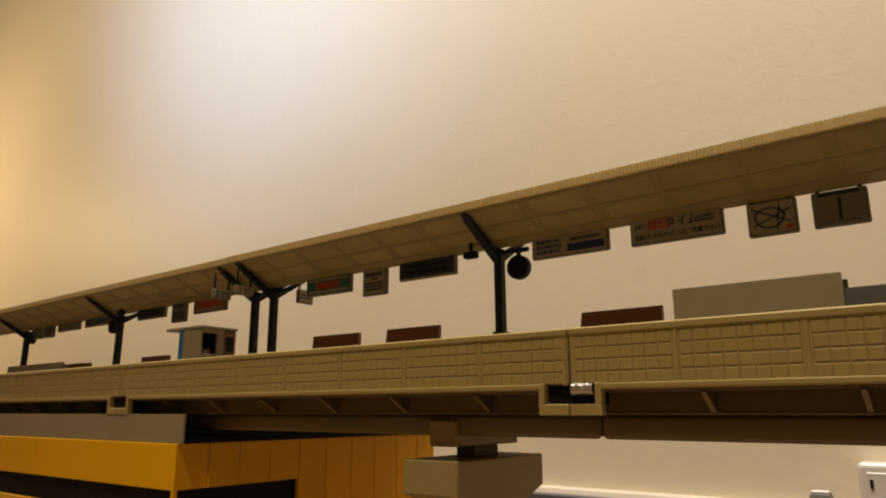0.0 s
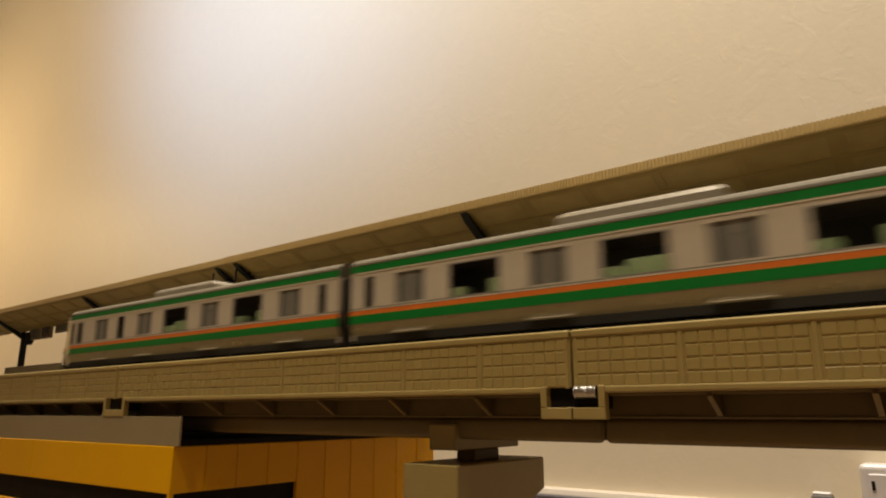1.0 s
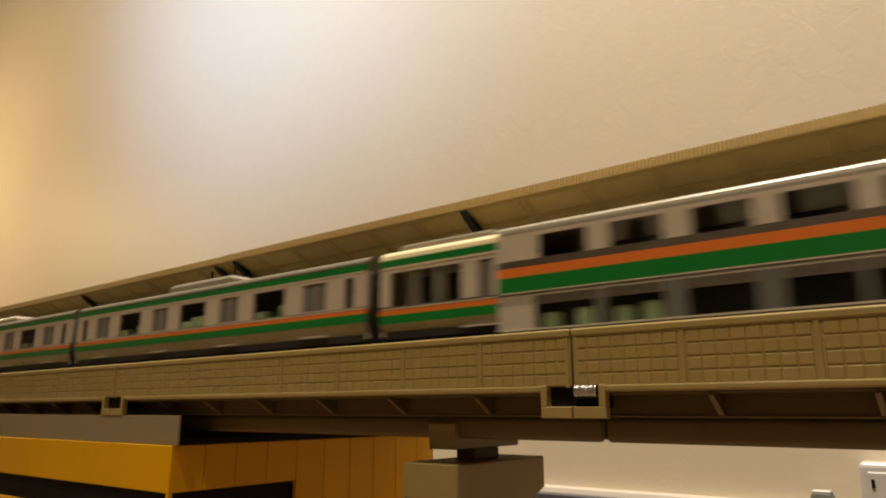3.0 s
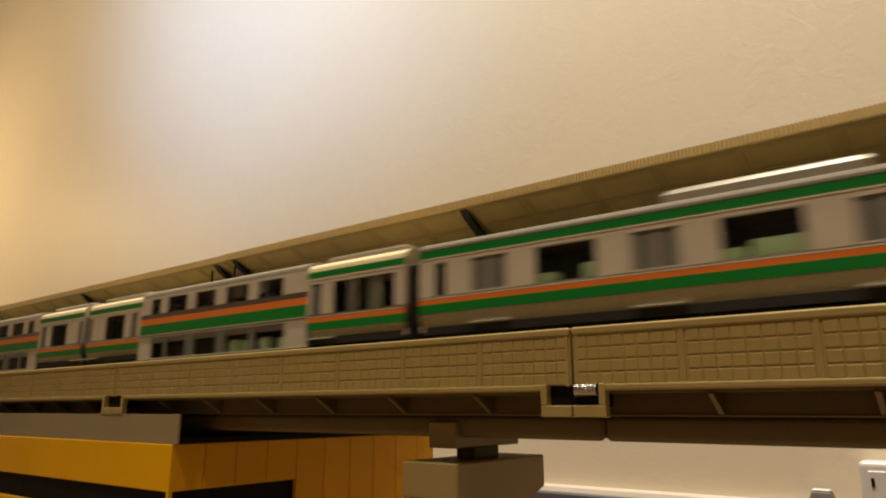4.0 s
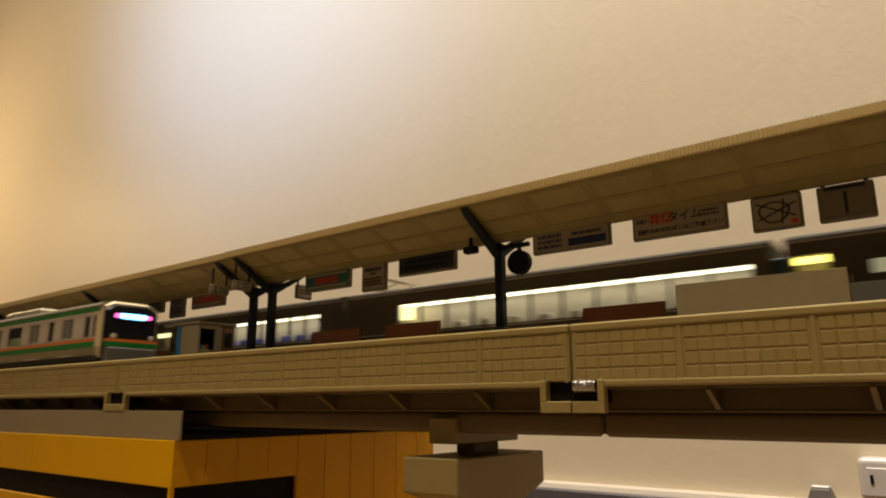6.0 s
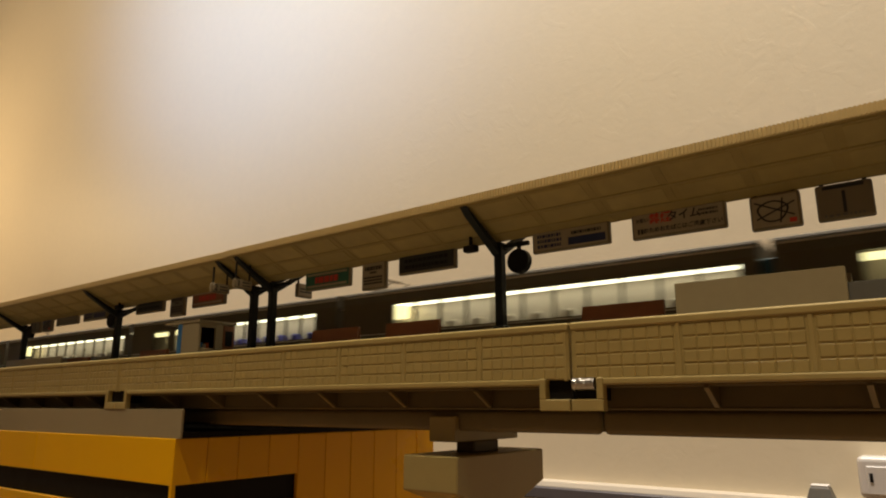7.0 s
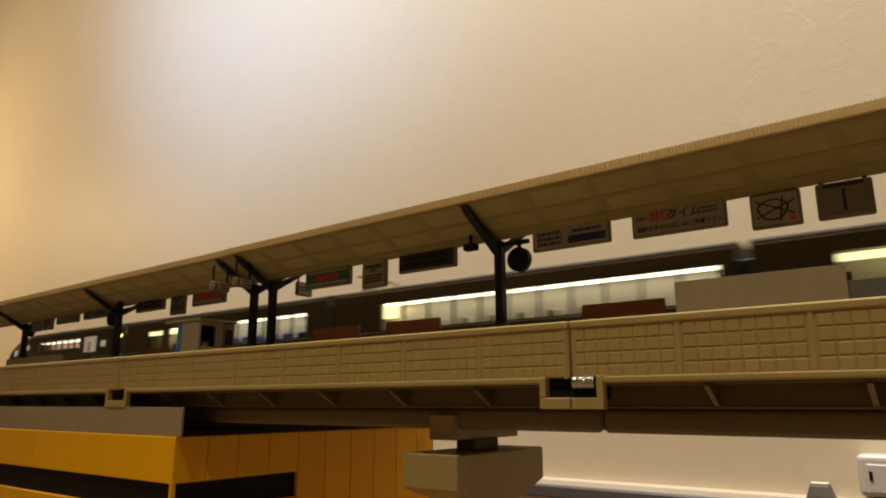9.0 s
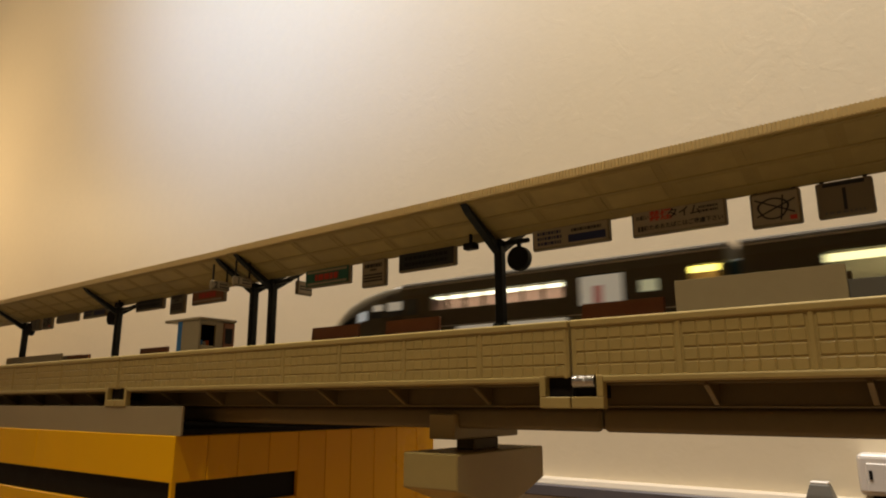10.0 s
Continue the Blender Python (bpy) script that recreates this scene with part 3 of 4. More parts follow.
def build_platform():
    p = c = far_canopy = None
    for x in UNIT_X[::-1]:
        m = pose(x * MM, 0, 0)
        p = copy_thing(p, m) if p else platform_unit()
        c = copy_thing(c, m) if c else canopy_unit()
        far_canopy = c if x == UNIT_X[0] else far_canopy
        if x == UNIT_X[1]:
            clock(-324.6)
        p.matrix_basis = m
        c.matrix_basis = pose(x * MM, 0, -0.0010, 0, -0.40, 0) if x == UNIT_X[2] else pose(x * MM, 0, 0.0004) if x > 0 else pose(x * MM, 0, -0.0024, 0, -0.36 if x == UNIT_X[1] else 0, 0)
    # the far unit has no post at the joint
    for o in [o for o in far_canopy.children_recursive if o.data.vertices[0].co.x > 0.18 and o.name.split(".")[0] in ("post", "arm", "stay", "collar")]:
        bpy.data.objects.remove(o)
    # every second unit is turned round, so that its boards show their backs
    for unit in (1, 2, 3):
        back = unit != 2
        joint = UNIT_X[2] if unit == 1 else UNIT_X[3]
        f = (lambda a, b: (2 * joint - b, 2 * joint - a)) if back else (lambda a, b: (a, b))
        g = lambda m: M_DGREY if back else m
        sign(*f(-119.0, -98.5), 36.6, 42.2, M_BROWN if back else M_SGREEN, "green hanging sign with red writing and pale lines",
             [(0, 1.9, 9, 0.35, M_SIGNW), (0, -1.9, 9, 0.35, M_SIGNW)] + bars(-5.5, 5.5, (0,), 1.0, M_RED, 4, 0.4))
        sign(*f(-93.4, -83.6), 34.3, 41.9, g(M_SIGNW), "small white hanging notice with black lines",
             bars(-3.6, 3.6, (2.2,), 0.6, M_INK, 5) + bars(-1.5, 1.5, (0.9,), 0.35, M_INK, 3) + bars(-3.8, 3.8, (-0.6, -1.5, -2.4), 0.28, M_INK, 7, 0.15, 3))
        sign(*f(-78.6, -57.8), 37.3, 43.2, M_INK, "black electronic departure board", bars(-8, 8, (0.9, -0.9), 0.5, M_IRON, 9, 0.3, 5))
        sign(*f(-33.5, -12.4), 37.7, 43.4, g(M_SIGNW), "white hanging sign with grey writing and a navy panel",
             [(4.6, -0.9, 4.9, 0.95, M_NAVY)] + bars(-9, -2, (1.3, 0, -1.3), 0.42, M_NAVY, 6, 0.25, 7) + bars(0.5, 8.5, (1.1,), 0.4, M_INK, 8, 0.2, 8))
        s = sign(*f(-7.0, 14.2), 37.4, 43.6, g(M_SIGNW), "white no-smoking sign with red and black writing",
                 [] if back else bars(4.8, 9.0, (1.6, 0.7), 0.26, M_INK, 7, 0.15, 10) + bars(-9.2, -7.2, (-1.4,), 0.6, M_INK, 2, 0.25, 11),
                 text=[] if back else [("\u304a\u9858\u3044", 1.05, -7.9, 1.1, M_INK), ("\u7981\u7159", 2.6, -3.7, 1.1, M_RED), ("\u30bf\u30a4\u30e0", 2.5, 1.6, 1.1, M_INK),
                                          ("\u306e\u305f\u3081\u304a\u305f\u3070\u3053\u306f\u3054\u9060\u616e\u4e0b\u3055\u3044", 1.26, 1.1, -1.4, M_INK)])
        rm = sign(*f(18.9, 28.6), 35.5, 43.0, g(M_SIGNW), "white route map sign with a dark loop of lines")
        bm = bmesh.new()
        for i in range(40):
            a0, a1 = i * 2 * math.pi / 40, (i + 1) * 2 * math.pi / 40
            ring_at = lambda a, r: (r * (3.0 + 0.25 * math.sin(3 * a)) * math.cos(a) - 0.4, 3.7 + r * 2.3 * math.sin(a))
            prism([ring_at(a0, 1.0), ring_at(a1, 1.0), ring_at(a1, 0.86), ring_at(a0, 0.86)], -0.93, -0.85, axis="y", bm=bm)
        part("map_loop", bm, M_INK, rm)
        for i, (x0, z0, x1, z1) in enumerate(((-3.8, 5.9, 3.6, 2.4), (-3.6, 2.2, 3.8, 5.3), (1.6, 6.3, 0.9, 1.1))):
            n = Vector((z0 - z1, x1 - x0)).normalized() * 0.16
            part("map_line", prism([(x0 + n.x, z0 + n.y), (x1 + n.x, z1 + n.y), (x1 - n.x, z1 - n.y), (x0 - n.x, z0 - n.y)], -0.96, -0.9, axis="y"), M_INK, rm)
        part("legend", box(2.6, 3.9, -0.96, -0.88, 0.9, 1.8), M_RED, rm)
        sign(*f(31.3, 41.2), 35.5, 42.8, g(M_BOARD), "grey hanging sign with a dark upright line and dark top",
             [(0.0, -0.2, 0.3, 2.2, M_INK), (0, 2.9, 3.6, 0.35, M_INK)] + bars(-3.8, 3.8, (-2.8,), 0.25, M_DGREY, 6, 0.4, 13))
        clock(sum(f(-37.8, -37.8)) / 2)
        speaker(sum(f(-50.3, -50.3)) / 2)
        for a, b, z in ((-115.4, -94.6, 23.2), (-83.8, -63.8, 23.2), (-21.2, -0.9, 22.8)):
            if back and a < -100:
                continue
            bench_back(*f(a, b), z - (1.7 if unit == 1 else 0), M_BROWN, "dark reddish brown platform bench with a slanted back")
        stair_wall(*((-336, -277) if unit == 1 else f(3.2, 35.2)), 22.0 if unit == 1 else 25.3)
    # track number boards hang across the platform from the arms at the roof joint
    for x, y, z, number in ((-146.0, 135.1, 37.0, "2"), (-135.9, 136.6, 37.5, "1"), (-135.9, 163.2, 37.9, "")):
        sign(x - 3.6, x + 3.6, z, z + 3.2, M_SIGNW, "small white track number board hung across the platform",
             bars(-0.6 if number else -2.6, 2.8, (0.5, -0.5), 0.25, M_INK, 4, 0.2, 6), y=y, hang=5.4,
             text=[(number, 2.8, -2.0, 0, M_INK)] if number else [], turn=90)
    kiosk(-173.3)


# ---- things on the wall and the floor behind ----
def wall_socket():
    ob = thing("wall_socket", (4, WALL, -75), "white surface-mounted wall socket box with two slots", "socket")
    part("case", box(-34, 46, -26, 0, 0, 33, 4, segs=3), M_SOCK, ob)
    part("face", box(-28, 40, -27, -25.5, 3, 26, 1.0), M_SOCK, ob)
    for s in (-24.5, -8, 14, 30):
        part("slot", box(s - 1.2, s + 1.2, -27.6, -26.6, 13, 20), M_BLACK, ob)
    part("cable_plug", box(-27, -15, -24, -8, -14, -1.5, 1.5), M_BLACK, ob, "black plug under the socket box")
    return ob


def cord_plug():
    ob = thing("dark_plug", (-60.5, WALL - 14, -88), "dark grey tapered plug standing by the baseboard", "plug")
    bm = loft([[(-a, -b, z), (a, -b, z), (a, b, z), (-a, b, z)] for a, b, z in ((13, 9, -40), (13, 9, 0), (10, 8, 10), (7.5, 6, 18), (6.5, 5, 19.5))])
    part("case", bm, M_DGREY, ob)
    part("tip", box(-7, 7, -5.5, 5.5, 19, 21, 0.6), M_SOCK, ob)
    return ob

# ---- the near train: a silver commuter train with orange and green bands ----
W = 9.85
PITCH = 139.57
BODY = 135.6


def roof_ring(x, w=W, z0=22.2, top=26.5, shoulder=24.0):
    pts = [(-w, z0), (-w + 0.05, shoulder)]
    for i in range(1, 14):
        a = math.pi * i / 14
        pts.append((-(w - 0.05) * math.copysign(abs(math.cos(a)) ** 0.55, math.cos(a)), shoulder + (top - shoulder) * math.sin(a) ** 0.8))
    return [(x, a, b) for a, b in pts + [(w - 0.05, shoulder), (w, z0)]]


def bogie(ob, x):
    b = part("bogie", box(x - 8, x + 8, -5.6, 5.6, 2.2, 4.6, 0.5), M_UNDERF, ob)
    for dx in (-5.2, 5.2):
        for s in (-1, 1):
            part("wheel", cylinder((x + dx, s * 4.5, 2.7), 2.7, 1.3, "y", 20), M_RAIL, b)


def side_wall(ob, s, windows, x0, x1, z0, z1, zlo=7.0, zhi=23.0, material=None):
    """A car side as strips and pillars round its openings; windows are (from, to)."""
    m = material or M_SILV
    ya, yb = sorted((s * (W - 0.7), s * W))
    knee = min(10.6, z0 - 0.2)
    # lower side is the same metal in reality; its shade is put into the colour
    part("lower_panel", prism([(s * (W - 2.0), zlo - 0.6), (s * (W - 1.3), zlo - 0.6), (s * W, knee), (s * W, z0), (s * (W - 0.7), z0)], x0, x1), M_LOWSHADE, ob, "lower side panel with shade put into darker steel")
    bm = box(x0, x1, ya, yb, z1, zhi)
    last = x0
    for a, b in windows:
        box(last, a, ya, yb, z0, z1, bm=bm)
        last = b
    box(last, x1, ya, yb, z0, z1, bm=bm)
    return part("side", bm, m, ob)


def band(ob, name, s, x0, x1, z0, z1, material):
    ya, yb = sorted((s * (W - 0.05), s * (W + 0.06)))
    return part(name, box(x0, x1, ya, yb, z0, z1), material, ob)


def air_con(ob, x, length=31.0):
    h = length / 2
    bm = loft([[(x - h + c, -w, z), (x + h - c, -w, z), (x + h - c, w, z), (x - h + c, w, z)]
               for c, w, z in ((0, 8.3, 25.4), (0.2, 8.2, 27.2), (1.0, 7.8, 27.9), (2.4, 7.0, 28.3))])
    a = part("air_conditioner", bm, M_AC, ob, "silver roof air conditioner")
    for i in range(3):
        part("fan", cylinder((x + (i - 1) * length * 0.27, 0, 28.2), 3.2, 0.4, "z", 20), M_DGREY, a)


DOORS = (-50.3, -16.75, 16.75, 50.3)


def commuter_car(cab=False):
    """A four-door car, rail top at z = 0; the cab, if any, is at the end with the lower x."""
    ob = thing("train_car", (0, 0, 0), "silver commuter train car with orange and green bands" + (" and black-fronted cab" if cab else ""), "train car", "commuter train")
    x0, x1 = (-BODY / 2, BODY / 2)
    xs = x0 + (4.0 if cab else 0)          # sides begin behind the cab's cream collar
    wins = [(-39.6, -27.4), (-6.1, 6.1), (27.4, 39.6)]
    small = [(60.8, 63.4)] if cab else [(-63.4, -60.8), (60.8, 63.4)]
    doors = [(c - 4.2, c + 4.2) for c in DOORS]
    if cab:
        wins = [(-32.6, -28.6)] + wins[1:]
        doors = [(c - 4.2, c + 4.2) for c in (-43.0, *DOORS[1:])]
        small += [(-59.2, -55.6), (-63.6, -61.4)]
    allw = sorted(wins + small + doors)
    for s in (-1, 1):
        side = side_wall(ob, s, allw, xs, x1, 14.2, 21.2, zhi=22.2)
        for a, b in wins + small:
            part("window_pane", box(a, b, *sorted((s * (W - 0.45), s * (W - 0.3))), 14.2, 21.2), M_GLASS, ob)
            fr = bmesh.new()
            for c, d, e, f in ((a, b, 14.05, 14.35), (a, b, 21.05, 21.3), (a - 0.12, a + 0.18, 14.05, 21.3), (b - 0.18, b + 0.12, 14.05, 21.3)):
                box(c, d, *sorted((s * (W - 0.4), s * (W + 0.05))), e, f, bm=fr)
            part("window_frame", fr, M_DOORG, side)
        for a, b in doors:
            d = part("door", box(a + 0.15, (a + b) / 2 - 0.08, *sorted((s * (W - 0.65), s * (W - 0.3))), 10.0, 14.6), M_SILV, ob)
            box_ = box((a + b) / 2 + 0.08, b - 0.15, *sorted((s * (W - 0.65), s * (W - 0.3))), 10.0, 14.6)
            part("door_leaf", box_, M_SILV, d)
            fr = bmesh.new()
            for c, e in ((a, a + 1.0), ((a + b) / 2 - 0.7, (a + b) / 2 + 0.7), (b - 1.0, b)):
                box(c, e, *sorted((s * (W - 0.65), s * (W - 0.3))), 14.6, 21.2, bm=fr)
            part("door_frame", fr, M_DOORG, d)
            part("door_pane", box(a + 1, b - 1, *sorted((s * (W - 0.55), s * (W - 0.4))), 14.6, 21.2), M_DPANE, d)
            part("door_step", box(a - 0.4, b + 0.4, *sorted((s * (W - 1.0), s * (W + 0.1))), 8.2, 8.42), M_BRIGHT, ob, "bright metal door sill")
        part("belt_rail", box(xs, x1, *sorted((s * (W - 0.1), s * (W + 0.12))), 13.7, 13.95), M_BRIGHT, ob)
        band(ob, "orange_stripe", s, xs, x1, 12.6, 13.65, M_ORANGE)
        band(ob, "green_stripe", s, xs, x1, 10.7, 12.6, M_GREEN)
        band(ob, "upper_green_stripe", s, xs, x1, 22.5, 24.0, M_GREEN)
        part("gutter", box(x0 + 0.5, x1 - 0.2, *sorted((s * (W - 0.3), s * (W + 0.15))), 22.15, 22.4), M_BRIGHT, ob)
        part("roof_gutter", box(x0 + 0.5, x1 - 0.2, *sorted((s * (W - 0.5), s * (W + 0.12))), 24.05, 24.3), M_CARROOF, ob)
    part("roof", loft([roof_ring(x0 + (2.5 if cab else 0)), roof_ring(x1)]), M_CARROOF, ob)
    air_con(ob, 0.0)
    for x in (-46, 46) if not cab else (46, -30):
        part("roof_vent", box(x - 3.5, x + 3.5, -3, 3, 26.0, 27.2, 0.4), M_AC, ob)
    part("end_wall", box(x1 - 0.7, x1 - 0.02, -W + 0.72, W - 0.72, 7.0, 24.0), M_SILV, ob)
    part("gangway", box(x1, x1 + 1.95, -8.7, 8.7, 5.0, 22.0, 0.2), M_BLACK, ob)
    if not cab:
        part("end_wall", box(x0 + 0.02, x0 + 0.7, -W + 0.72, W - 0.72, 7.0, 22.8), M_SILV, ob)
        part("gangway", box(x0 - 1.95, x0, -8.7, 8.7, 5.0, 22.0, 0.2), M_BLACK, ob)
    part("floor_pan", box(x0 + (3 if cab else 0.8), x1 - 0.8, -W + 0.8, W - 0.8, 6.4, 8.2), M_UNDERF, ob)
    # added dark block, so that the cabin looks unlit through the windows
    part("cabin_floor", box(xs + 1, x1 - 1, -1.2, 1.2, 8.2, 20.8), M_INT, ob, "dark block standing for the shade in the cabin")
    for s in (-1, 1):
        for a, b in wins[1 if cab else 0:]:
            part("seat", box(a - 4.5, a + 3.5, *sorted((s * 6.0, s * 8.9)), 8.2, 16.4, 0.4), M_SEAT, ob, "light green bench seat")
            part("seat", box(b - (8.0 if abs(a) < 7 else 3.4), b + 4.5, *sorted((s * 6.0, s * 8.9)), 8.2, 17.4, 0.4), M_SEAT, ob, "light green bench seat")
    for x in (-46, 46):
        bogie(ob, x)
    for x, w in ((-18, 12), (6, 8), (22, 9)):
        part("equipment_box", box(x - w / 2, x + w / 2, -8.2, 8.2, 2.6, 6.4, 0.3), M_UNDERF, ob)
    if cab:
        q = x0 - 1.4
        # cream collar, raked front, black mask with a lit destination board
        def ring(x, w, top, low=10.7):
            return [(x, -w, low), (x, -w, 21.5), (x, -w * 0.96, 24.0), (x, -w * 0.6, top), (x, w * 0.6, top), (x, w * 0.96, 24.0), (x, w, 21.5), (x, w, low)]
        part("cab_collar", loft([ring(q + 5.6, W + 0.1, 26.3), ring(q + 3.4, W + 0.1, 26.1), ring(q + 2.2, W - 0.2, 25.4)]), M_CREAM, ob, "cream cab collar")
        for s in (-1, 1):
            part("cab_skirt", prism([(s * (W - 1.6), 7.0), (s * (W - 1.0), 7.0), (s * W, 10.6), (s * W, 10.75), (s * (W - 1.6), 10.75)], q + 2.2, xs), M_SILV, ob)
        front = part("cab_front", loft([[(q + 2.2, -W + 0.5, 6.2), (q + 2.2, -W + 0.5, 23.2), (q + 2.2, -6, 25.1), (q + 2.2, 6, 25.1), (q + 2.2, W - 0.5, 23.2), (q + 2.2, W - 0.5, 6.2)],
                                        [(q - 0.4, -W + 1.6, 6.2), (q + 0.8, -W + 1.4, 22.6), (q + 1.0, -5.6, 24.5), (q + 1.0, 5.6, 24.5), (q + 0.8, W - 1.4, 22.6), (q - 0.4, W - 1.6, 6.2)]]), M_MASK, ob, "glossy black cab front")
        part("front_orange", box(q - 0.35, q + 2.3, -W + 0.9, W - 0.9, 12.35, 13.3), M_ORANGE, front)
        part("front_green", box(q - 0.4, q + 2.3, -W + 0.9, W - 0.9, 10.7, 12.35), M_GREEN, front)
        # dark grey stands for the dim reflection on the silver apron
        part("front_apron", box(q - 0.6, q + 2.3, -W + 0.9, W - 0.9, 5.4, 10.7, 0.5), M_DGREY, front, "front apron with its dim reflection put into dark grey")
        part("destination_board", box(q + 0.2, q + 0.9, -4.6, 4.6, 20.2, 22.0, 0.5), M_LED, front, "glowing blue destination display")
        for s in (-1, 1):
            part("tail_display", box(q + 0.25, q + 0.9, *sorted((s * 4.7, s * 6.6)), 20.4, 21.8, 0.4), M_LEDP, front, "glowing pink end of the display")
            part("headlight", cylinder((q + 0.1, s * 6.6, 14.2), 0.8, 0.8, "x", 16), M_WHITE, front)
        part("wiper", box(q + 0.0, q + 0.4, -4, -3.6, 14.5, 19.5), M_BLACK, front)
        part("coupler", box(q - 3.6, q - 0.4, -1.3, 1.3, 3.4, 5.6, 0.3), M_BLACK, ob)
        part("skirt", box(q + 0.6, q + 9, -W + 1.2, W - 1.2, 2.2, 5.6, 0.6), M_DGREY, ob)
    return ob


def bilevel_car():
    """The double-deck car: tall middle with two rows of windows, single-level ends."""
    ob = thing("bilevel_train_car", (0, 0, 0), "silver double-deck train car with green and orange bands", "train car", "commuter train")
    h = 138.9 / 2
    xa, xb = -36.5, 38.6
    top = [(-31.2, -26.2), (-22.4, -12.6), (-8.4, 1.1), (5.8, 15.3), (19.6, 29.4)]
    low = [(-29.6, -23.0), (-21.8, -12.0), (-8.0, 2.6), (6.2, 16.6), (18.6, 30.6)]
    for s in (-1, 1):
        inner, outer = s * (W - 0.45), s * (W - 0.3)
        side_wall(ob, s, top, xa, xb, 19.4, 23.9, 12.6, 24.6)
        side_wall(ob, s, low, xa, xb, 6.2, 12.3, 3.6, 12.6)
        for a, b in top:
            part("window_pane", box(a, b, *sorted((inner, outer)), 19.4, 23.9), M_GLASS, ob)
        for a, b in low:
            part("window_pane", box(a, b, *sorted((inner, outer)), 6.2, 12.3), M_GLASS, ob)
        for (a0, a1), (b0, b1) in zip(low, low[1:]):
            part("window_pillar", box(a1, b0, *sorted((s * (W - 0.1), s * (W + 0.04))), 6.2, 12.3), M_DPANE, ob, "dark pillar between the lower windows")
        part("sill_rail", box(xa, xb, *sorted((s * (W - 0.2), s * (W + 0.12))), 5.9, 6.2), M_BRIGHT, ob)
        part("belt_rail", box(xa, xb, *sorted((s * (W - 0.1), s * (W + 0.1))), 13.05, 13.25), M_BRIGHT, ob)
        band(ob, "orange_stripe", s, xa, xb, 16.2, 18.0, M_ORANGE)
        band(ob, "green_stripe", s, xa, xb, 13.3, 16.2, M_GREEN)
        for x0, x1, w in ((-h, xa, [(-69.0, -66.5), (-58.0, -46.2), (-42.4, -38.6)]), (xb, h, [(39.8, 43.4), (47.4, 66.4)])):
            side_wall(ob, s, w, x0, x1, 13.4, 20.8, zhi=22.2)
            for a, b in w:
                part("window_pane", box(a, b, *sorted((inner, outer)), 13.4, 20.8), M_GLASS if b - a > 5 else M_DPANE, ob)
            part("belt_rail", box(x0, x1, *sorted((s * (W - 0.1), s * (W + 0.12))), 12.75, 12.95), M_BRIGHT, ob)
            part("gutter", box(x0, x1, *sorted((s * (W - 0.3), s * (W + 0.15))), 21.7, 21.95), M_BRIGHT, ob)
            band(ob, "orange_stripe", s, x0, x1, 11.5, 12.6, M_ORANGE)
            band(ob, "green_stripe", s, x0, x1, 9.6, 11.5, M_GREEN)
            band(ob, "upper_green_stripe", s, x0, x1, 22.25, 23.7, M_GREEN)
            step = w[0]
            part("door_step", box(step[0] - 1, step[1] + 4, *sorted((s * (W - 1.0), s * (W + 0.1))), 7.6, 7.85), M_BRIGHT, ob)
        for a, b in ((51.4, 55.2), (58.2, 62.2)):
            part("door_leaf", box(a, b, *sorted((s * (W - 0.9), s * (W - 0.5))), 13.4, 20.8), M_DOORG, ob, "grey sliding door leaf behind glass")
        for a, b in top:
            part("seat", box(a, a + 3, *sorted((s * 4, s * 8)), 14.0, 21.0, 0.4), M_DGREY, ob, "dark upper-deck seat")
        for a, b in low[3:]:
            part("seat", box(a + 1.0, a + 4.4, *sorted((s * 6, s * 8.8)), 4.2, 9.6, 0.6, segs=2), M_SEAT, ob, "pale lower-deck seat")
            part("seat", box(b - 4.0, b - 1.0, *sorted((s * 6, s * 8.8)), 4.2, 9.2, 0.6, segs=2), M_SEAT, ob, "pale lower-deck seat")
    part("roof", loft([roof_ring(xa, z0=24.6, top=27.2, shoulder=25.2), roof_ring(xb, z0=24.6, top=27.2, shoulder=25.2)]), M_AC, ob, "smooth bright curved roof")
    for x0, x1 in ((-h, xa), (xb, h)):
        part("end_roof", loft([roof_ring(x0), roof_ring(x1)]), M_CREAM, ob, "cream car end roof")
        part("roof_unit", box(x0 + 3, x1 - 3, -6.5, 6.5, 26.0, 27.9, 0.7, segs=2), M_AC, ob)
    part("end_wall", box(h - 0.7, h - 0.02, -W + 0.72, W - 0.72, 7.0, 22.8), M_SILV, ob)
    part("end_wall", box(-h + 0.02, -h + 0.7, -W + 0.72, W - 0.72, 7.0, 22.8), M_SILV, ob)
    for k in (-1, 1):
        part("gangway", box(*sorted((k * h, k * (h + 1.9))), -8.7, 8.7, 5.0, 22.0, 0.2), M_BLACK, ob)
    part("deck_core", box(xa + 0.5, xb - 0.5, -2.5, 2.5, 3.6, 22.2), M_INT, ob, "dark block standing for the shade in the cabin")
    part("deck_floor", box(xa + 0.3, xb - 0.3, -W + 0.75, W - 0.75, 12.3, 13.2), M_INT, ob)
    part("floor_pan", box(-h + 0.8, xa - 0.2, -W + 0.8, W - 0.8, 6.4, 8.0), M_UNDERF, ob)
    part("floor_pan", box(xb + 0.2, h - 0.8, -W + 0.8, W - 0.8, 6.4, 8.0), M_UNDERF, ob)
    for x in (-h + 1.5, xb + 1):
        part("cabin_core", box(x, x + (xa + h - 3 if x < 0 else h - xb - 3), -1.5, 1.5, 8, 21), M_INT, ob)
    for x in (-55, 52):
        bogie(ob, x)
    return ob


# ---- the far train: a dark streamlined express with lit cabins ----
EP = 138.4


